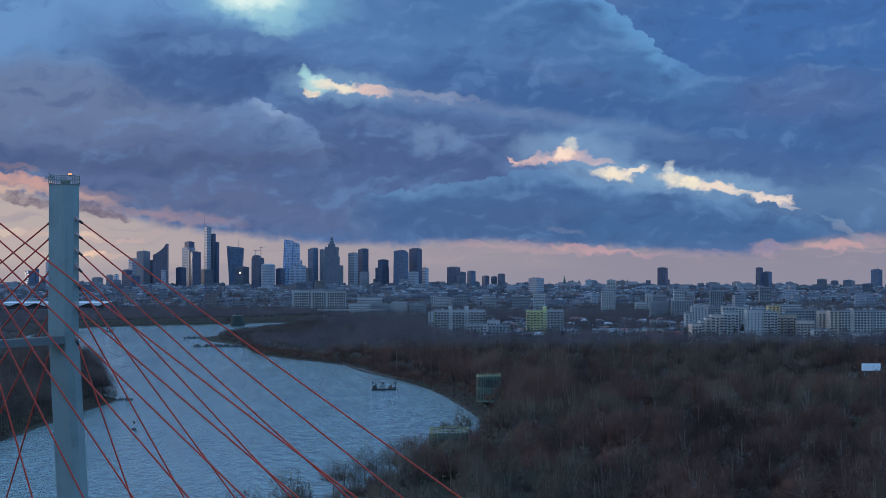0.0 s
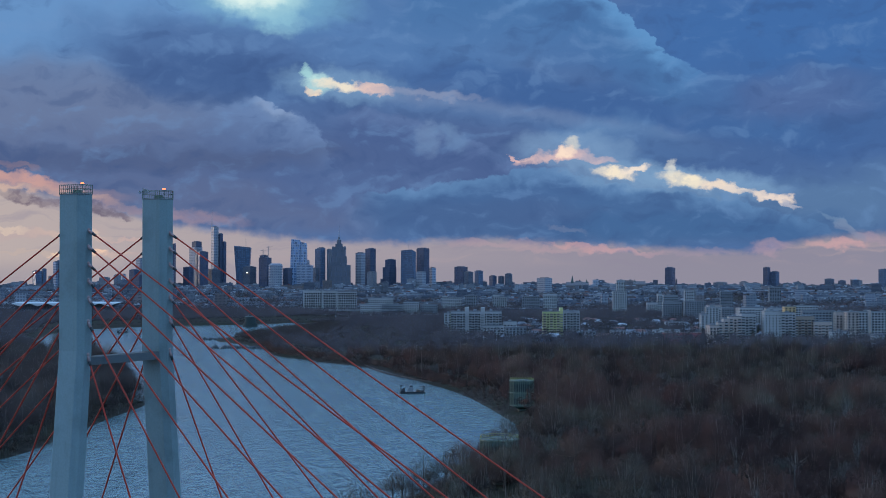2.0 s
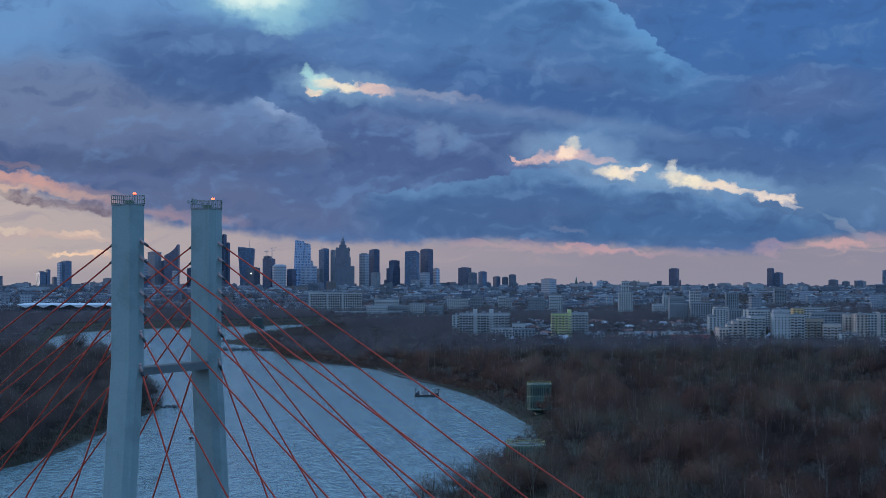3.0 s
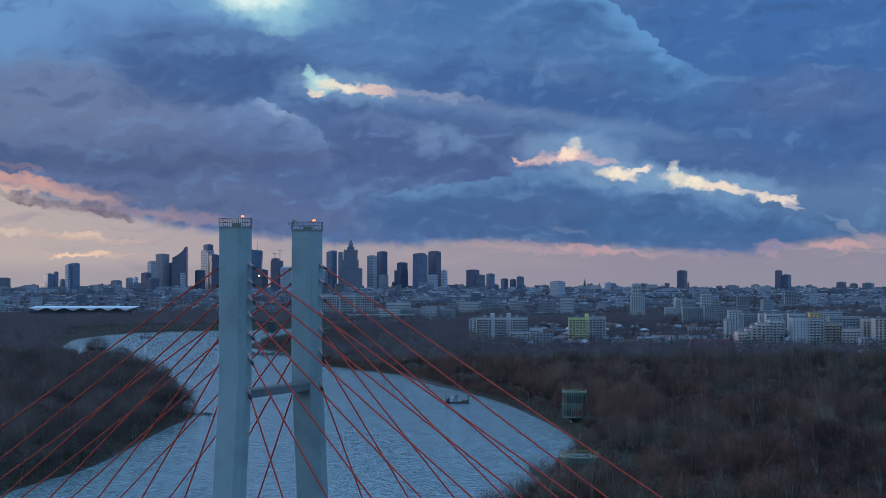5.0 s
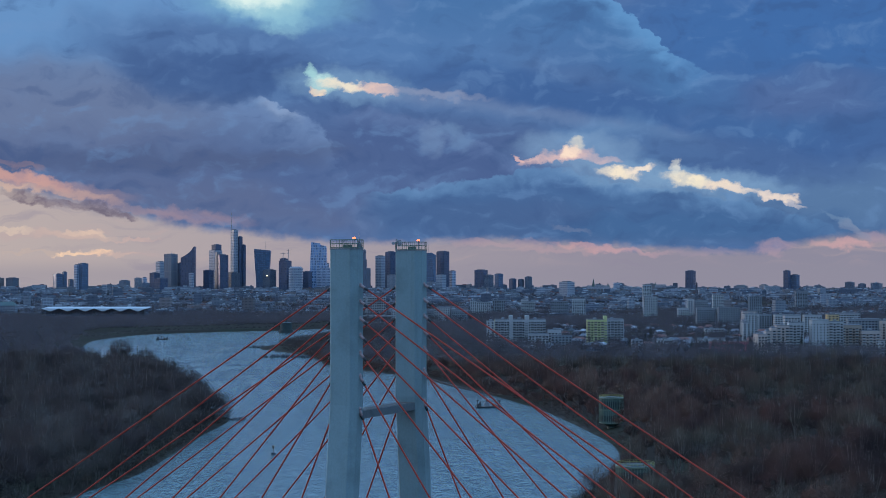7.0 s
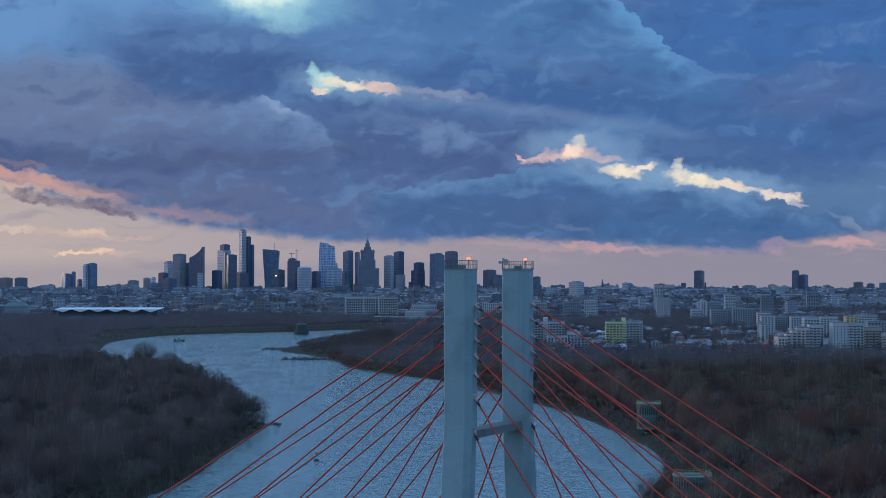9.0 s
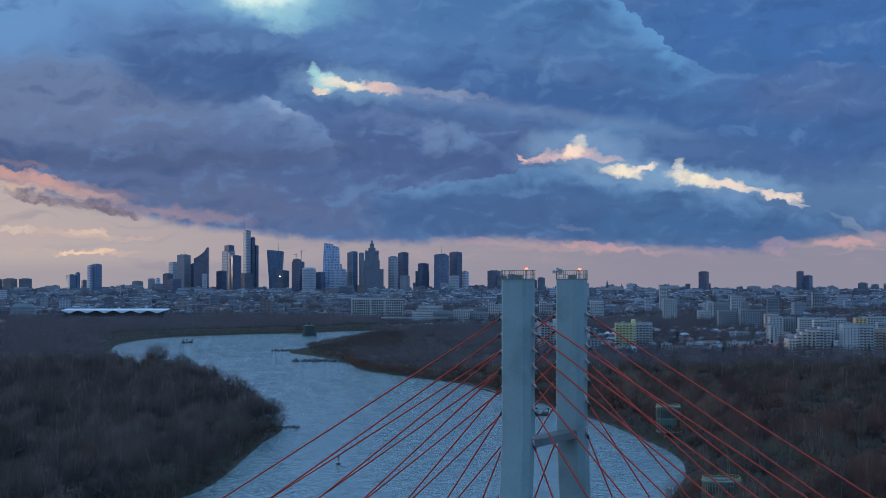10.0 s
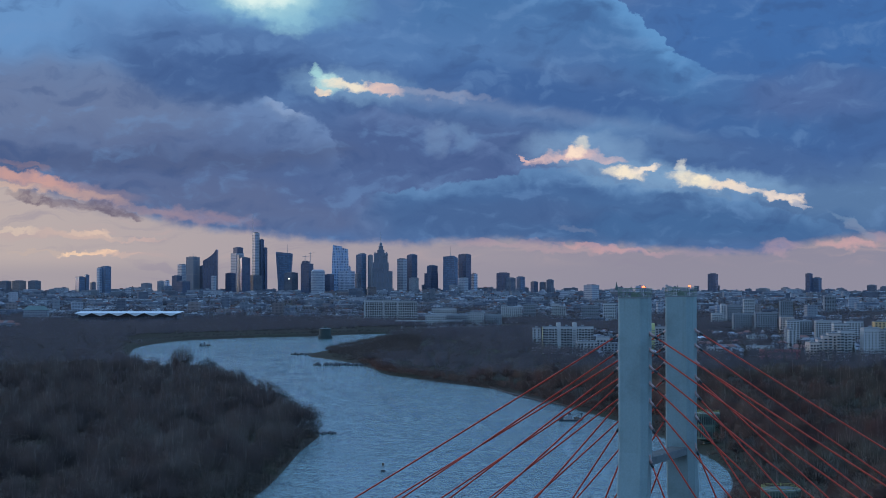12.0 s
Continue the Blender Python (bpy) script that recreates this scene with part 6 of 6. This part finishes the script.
def plant(name, x, y, size, templates, mats, label):
    """Joins all the trees of one wood into one object."""
    tris, slots, shades, dirs = [], [], [], []
    shade = rng.uniform(0, 1, len(x))
    z = ground_height(x, y)
    which = rng.integers(0, len(templates), len(x))
    for k, (wood, fine_) in enumerate(templates):
        ids = np.nonzero(which == k)[0]
        if not len(ids):
            continue
        both = np.concatenate([wood, fine_])
        a = rng.uniform(0, 2 * np.pi, len(ids))
        s = size[ids]
        c, sn = np.cos(a) * s, np.sin(a) * s
        vx = both[None, ..., 0] * c[:, None, None] - both[None, ..., 1] * sn[:, None, None] + x[ids][:, None, None]
        vy = both[None, ..., 0] * sn[:, None, None] + both[None, ..., 1] * c[:, None, None] + y[ids][:, None, None]
        vz = both[None, ..., 2] * (s * rng.uniform(0.9, 1.12, len(ids)))[:, None, None] + z[ids][:, None, None]
        tri = np.stack([vx, vy, vz], -1).reshape(-1, 3, 3)
        tris.append(tri)
        # the way out of the crown at each strand
        high = (wood.shape[0] + fine_.shape[0])
        heart = np.stack([x[ids], y[ids], z[ids] + s * fine_[..., 2].max() * 0.45], -1)
        d = tri - np.repeat(heart, high, 0)[:, None, :]
        d /= np.linalg.norm(d, axis=2, keepdims=True) + 1e-6
        flat = np.cross(tri[:, 1] - tri[:, 0], tri[:, 2] - tri[:, 0])
        flat /= np.linalg.norm(flat, axis=1, keepdims=True) + 1e-6
        flat *= np.sign(flat[:, 2:3] + 1e-6)
        d = d + flat[:, None, :] * 0.4
        d /= np.linalg.norm(d, axis=2, keepdims=True) + 1e-6
        dirs.append(d.reshape(-1, 3).astype(np.float32))
        shades.append(np.repeat(shade[ids], len(both) * 3))
        slots.append(np.tile(np.r_[np.zeros(len(wood), np.int32), np.ones(len(fine_), np.int32)], len(ids)))
    tris, slots = np.concatenate(tris), np.concatenate(slots)
    n = len(tris)
    me = bpy.data.meshes.new(name)
    me.vertices.add(n * 3)
    me.vertices.foreach_set("co", tris.astype(np.float32).ravel())
    me.loops.add(n * 3)
    me.loops.foreach_set("vertex_index", np.arange(n * 3, dtype=np.int32))
    me.polygons.add(n)
    me.polygons.foreach_set("loop_start", np.arange(0, n * 3, 3, dtype=np.int32))
    for m in mats:
        me.materials.append(m)
    me.polygons.foreach_set("material_index", slots)
    me.attributes.new("tree_shade", "FLOAT", "POINT").data.foreach_set("value", np.concatenate(shades).astype(np.float32))
    me.attributes.new("crown_dir", "FLOAT_VECTOR", "POINT").data.foreach_set("vector", np.concatenate(dirs).ravel())
    me.update()
    return tagged(new(name, me), label, "woodland", kind="stuff")


def free_of_houses(x, y):
    ok = np.ones(x.shape, bool)
    for hx, hy, hw, hd in CLEARINGS:
        ok &= ~((abs(x - hx) < hw) & (abs(y - hy) < hd))
    return ok


# kinds: tall poplars, rounded willows, low shrubs; near, middle and far grades of detail
TALL_NEAR = [tree_template(18, 5.4, 0.22, 640, 0.20, 1.0, limbs=11, knobs=11) for _ in range(8)]
ROUND_NEAR = [tree_template(12.5, 6.2, 0.08, 640, 0.24, 0.5, stems=2, limbs=9, knobs=10) for _ in range(8)]
SHRUB_NEAR = [tree_template(6.0, 3.4, 0.02, 110, 0.24, 0.6, stems=2, limbs=4, knobs=6) for _ in range(4)]
SHRUB_MID = [tree_template(6.0, 3.6, 0.0, 44, 0.55, 0.5, bark=False, knobs=5) for _ in range(4)]
TALL_MID = [tree_template(17, 5.4, 0.2, 260, 0.42, 0.9, limbs=6, knobs=9) for _ in range(8)]
ROUND_MID = [tree_template(12.5, 6.2, 0.06, 260, 0.46, 0.45, limbs=4, knobs=8) for _ in range(8)]
BIRCH_NEAR = [tree_template(19, 4.8, 0.25, 160, 0.10, 1.2, limbs=16, knobs=16) for _ in range(5)]
FAR_ANY = [tree_template(14, 6.2, 0.06, 70, 1.0, 0.5, bark=False, knobs=7) for _ in range(6)]


def wood(side, y0, y1, gap, kinds, mats, name, label, x_lim, margin=3.0, sizes=(0.75, 1.2), want=None):
    def keep(x, y):
        ok = (x > -150 - 0.30 * y) & (x < 60 + 0.30 * y) & free_of_houses(x, y)
        ok &= (x < -150 - 0.12 * np.maximum(0, y - 900)) if side < 0 else (x > -140 - 0.12 * np.maximum(0, y - 900))
        g = np.zeros(x.shape)
        g[ok] = bank_gap(x[ok], y[ok])
        ok &= g > margin
        return ok & want(x, y) if want else ok

    x, y = scatter(x_lim[0], x_lim[1], y0, y1, gap, keep)
    size = sizes[0] + (sizes[1] - sizes[0]) * np.clip(clumps(x, y, 30, 3.0) * 0.5 + rng.uniform(-0.1, 0.65, len(x)), 0, 1)
    size = size * np.clip(0.5 + bank_gap(x, y) / 45, 0.5, 1.0) if y1 < 1000 and margin >= 2 else size
    return plant(name, x, y, size, kinds, mats, label)


willow = lambda x, y: clumps(x, y, 60, 2.0) > 0.47
other = lambda x, y: clumps(x, y, 60, 2.0) <= 0.47
low = lambda x, y: bank_gap(x, y) < 12
RIGHT, LEFT = (-360, 700), (-900, -120)
open_bank = lambda x, y: (y > 1640) & (x < -150)
not_open = lambda x, y: ~open_bank(x, y) & ((y < 1640) | (clumps(x, y, 70, 4.0) > np.where(x > 30, 0.56, 0.33)))
wood(1, 370, 800, 13.0, ROUND_NEAR, [BARK, TWIGS_RED], "willow_wood", "bare red-brown willow wood beside the river", RIGHT, 6, (0.5, 1.7), willow)
wood(1, 370, 800, 12.6, TALL_NEAR, [BARK, TWIGS], "poplar_wood", "bare grey-brown poplar wood on the flood plain", RIGHT, 7, (0.45, 1.4), other)
wood(-1, 480, 980, 11.5, ROUND_NEAR, [BARK, TWIGS_DARK], "riverside_wood", "bare dark brown riverside wood", LEFT, 0.9, (0.65, 1.6))
wood(1, 370, 1000, 4.4, SHRUB_NEAR, [BARK, TWIGS_RED], "willow_scrub", "low bare willow scrub at the water's edge", RIGHT, -0.3, (0.3, 0.65), low)
wood(-1, 480, 980, 4.4, SHRUB_NEAR, [BARK, TWIGS], "bank_scrub", "low bare scrub at the water's edge", LEFT, -0.6, (0.4, 0.95), low)
wood(1, 1000, 1640, 3.8, SHRUB_MID, [BARK, TWIGS_RED], "willow_scrub", "low bare willow scrub at the water's edge", RIGHT, -0.8, (0.6, 1.3), low)
wood(-1, 980, 1700, 3.8, SHRUB_MID, [BARK, TWIGS], "bank_scrub", "low bare scrub at the water's edge", LEFT, -0.8, (0.6, 1.3), low)
wood(1, 1560, 2420, 5.4, SHRUB_MID, [BARK, TWIGS_DARK], "willow_scrub", "low bare willow scrub on the point of land", RIGHT, 0.4, (0.6, 1.25), open_bank)
wood(1, 800, 1330, 12.5, ROUND_MID, [BARK, TWIGS_RED], "willow_wood", "bare red-brown willow wood beside the river", RIGHT, 3, (0.55, 1.55), willow)
wood(1, 800, 1330, 11.8, TALL_MID, [BARK, TWIGS], "poplar_wood", "bare grey-brown poplar wood on the flood plain", RIGHT, 3, (0.5, 1.3), other)
wood(-1, 980, 1450, 11.5, ROUND_MID, [BARK, TWIGS_DARK], "riverside_wood", "bare dark brown riverside wood", LEFT, 3, (0.7, 1.45))
wood(1, 1330, 2650, 12.0, FAR_ANY, [BARK, TWIGS_HAZED], "far_wood", "bare brown woodland before the housing estate", (-360, 850), 3, (0.5, 1.4), not_open)
wood(-1, 1450, 2050, 12.0, FAR_ANY, [BARK, TWIGS_HAZED], "far_wood", "bare brown woodland along the river", LEFT, 5, (0.65, 1.15), lambda x, y: x < -400)

wood(1, 380, 900, 34.0, BIRCH_NEAR, [PALE_BARK, TWIGS], "birch_wood", "pale-barked bare trees standing above the wood", RIGHT, 20, (0.75, 0.95), lambda x, y: (clumps(x, y, 50, 12.0) > 0.48) & (x > 60))

# willows that stand round the foot of the nearer intake
gx = np.array([-7.0, -2.0, 3.5, 9.0, 13.5, -10.5, 0.5, 6.5, 11.5])
gy = np.array([527.0, 532.0, 529.0, 531.0, 537.0, 540.0, 521.0, 519.0, 524.0])
plant("willow_wood", gx, gy, np.array([0.62, 0.88, 0.95, 0.92, 1.0, 0.6, 0.74, 0.8, 0.9]), ROUND_NEAR, [BARK, TWIGS_RED], "bare red-brown willows round the intake tower")


def belt(y0, y1, x0, x1, gap, name, label, want, sizes=(0.8, 1.25), mats=None):
    """Looser woods and street trees farther off."""

    def keep(x, y):
        ok = (x > -170 - 0.30 * y) & (x < 80 + 0.30 * y) & free_of_houses(x, y) & want(x, y)
        g = np.zeros(x.shape)
        g[ok] = bank_gap(x[ok], y[ok])
        return ok & (g > 4)

    x, y = scatter(x0, x1, y0, y1, gap, keep)
    size = sizes[0] + (sizes[1] - sizes[0]) * np.clip(clumps(x, y, 60, 9.0) * 0.7 + rng.uniform(0, 0.4, len(x)), 0, 1)
    return plant(name, x, y, size, FAR_WIDE, mats or [BARK, TWIGS_HAZED], label)


FAR_WIDE = [tree_template(15, 6.4, 0.05, 28, 1.8, 0.4, bark=False, knobs=5) for _ in range(6)]
belt(2230, 2950, -1150, 200, 11.0, "far_bank_wood", "dark bare wood along the far bank", lambda x, y: bank_gap(x, y) > 9)
belt(2050, 2640, -640, -60, 6.5, "far_bank_scrub", "low dark scrub along the far bank", lambda x, y: bank_gap(x, y) < 20, (0.22, 0.42))
belt(2050, 2230, -1150, -500, 11.0, "far_bank_wood", "dark bare wood along the far bank", lambda x, y: x < -540)
belt(2400, 3350, 0, 1300, 12.0, "park_trees", "dark bare trees between city blocks", lambda x, y: clumps(x, y, 80, 6.0) < 0.8, (0.8, 1.35))
belt(2950, 3500, -1300, 0, 13.0, "park_trees", "dark bare trees between city blocks", lambda x, y: clumps(x, y, 90, 5.0) < 0.75, (0.8, 1.25))
belt(3350, 4500, -1400, 1400, 18.0, "city_trees", "bare trees between city buildings", lambda x, y: clumps(x, y, 110, 6.0) < 0.6, (0.75, 1.1))
belt(1650, 2500, 60, 900, 11.0, "estate_trees", "bare trees round the housing estate", lambda x, y: clumps(x, y, 45, 8.0) > 0.33, (0.4, 1.0))


def lone_tree(x, y, height, spread, label):
    """A single tall tree: trunk and limbs, and a crown of fine twigs."""
    ob = thing("tree", (x, y, float(ground_height(np.array([x]), np.array([y]))[0])), label, "tree", "tall riverside trees")
    wood_, fine_ = tree_template(height, spread, 0.1, 1800, 0.3, 0.6, stems=2, limbs=14, knobs=16)
    for name, tris, mat in (("trunk", wood_, BARK), ("crown", fine_, TWIGS_DARK)):
        b = Build()
        for t in tris.tolist():
            b.face(t)
        o = part(name, b, mat, ob)
        o.data.attributes.new("tree_shade", "FLOAT", "POINT").data.foreach_set("value", np.full(len(o.data.vertices), 0.4, np.float32))
        co = np.array([v.co for v in o.data.vertices]) - (0, 0, height * 0.4)
        co /= np.linalg.norm(co, axis=1, keepdims=True) + 1e-6
        o.data.attributes.new("crown_dir", "FLOAT_VECTOR", "POINT").data.foreach_set("vector", co.astype(np.float32).ravel())


lone_tree(-342, 1384, 26, 12.0, "tall bare spreading tree over the riverside wood")
lone_tree(-318, 1372, 21, 9.0, "tall bare tree beside the river")
lone_tree(-205, 962, 15, 7.0, "round bare tree at the bend of the bank")
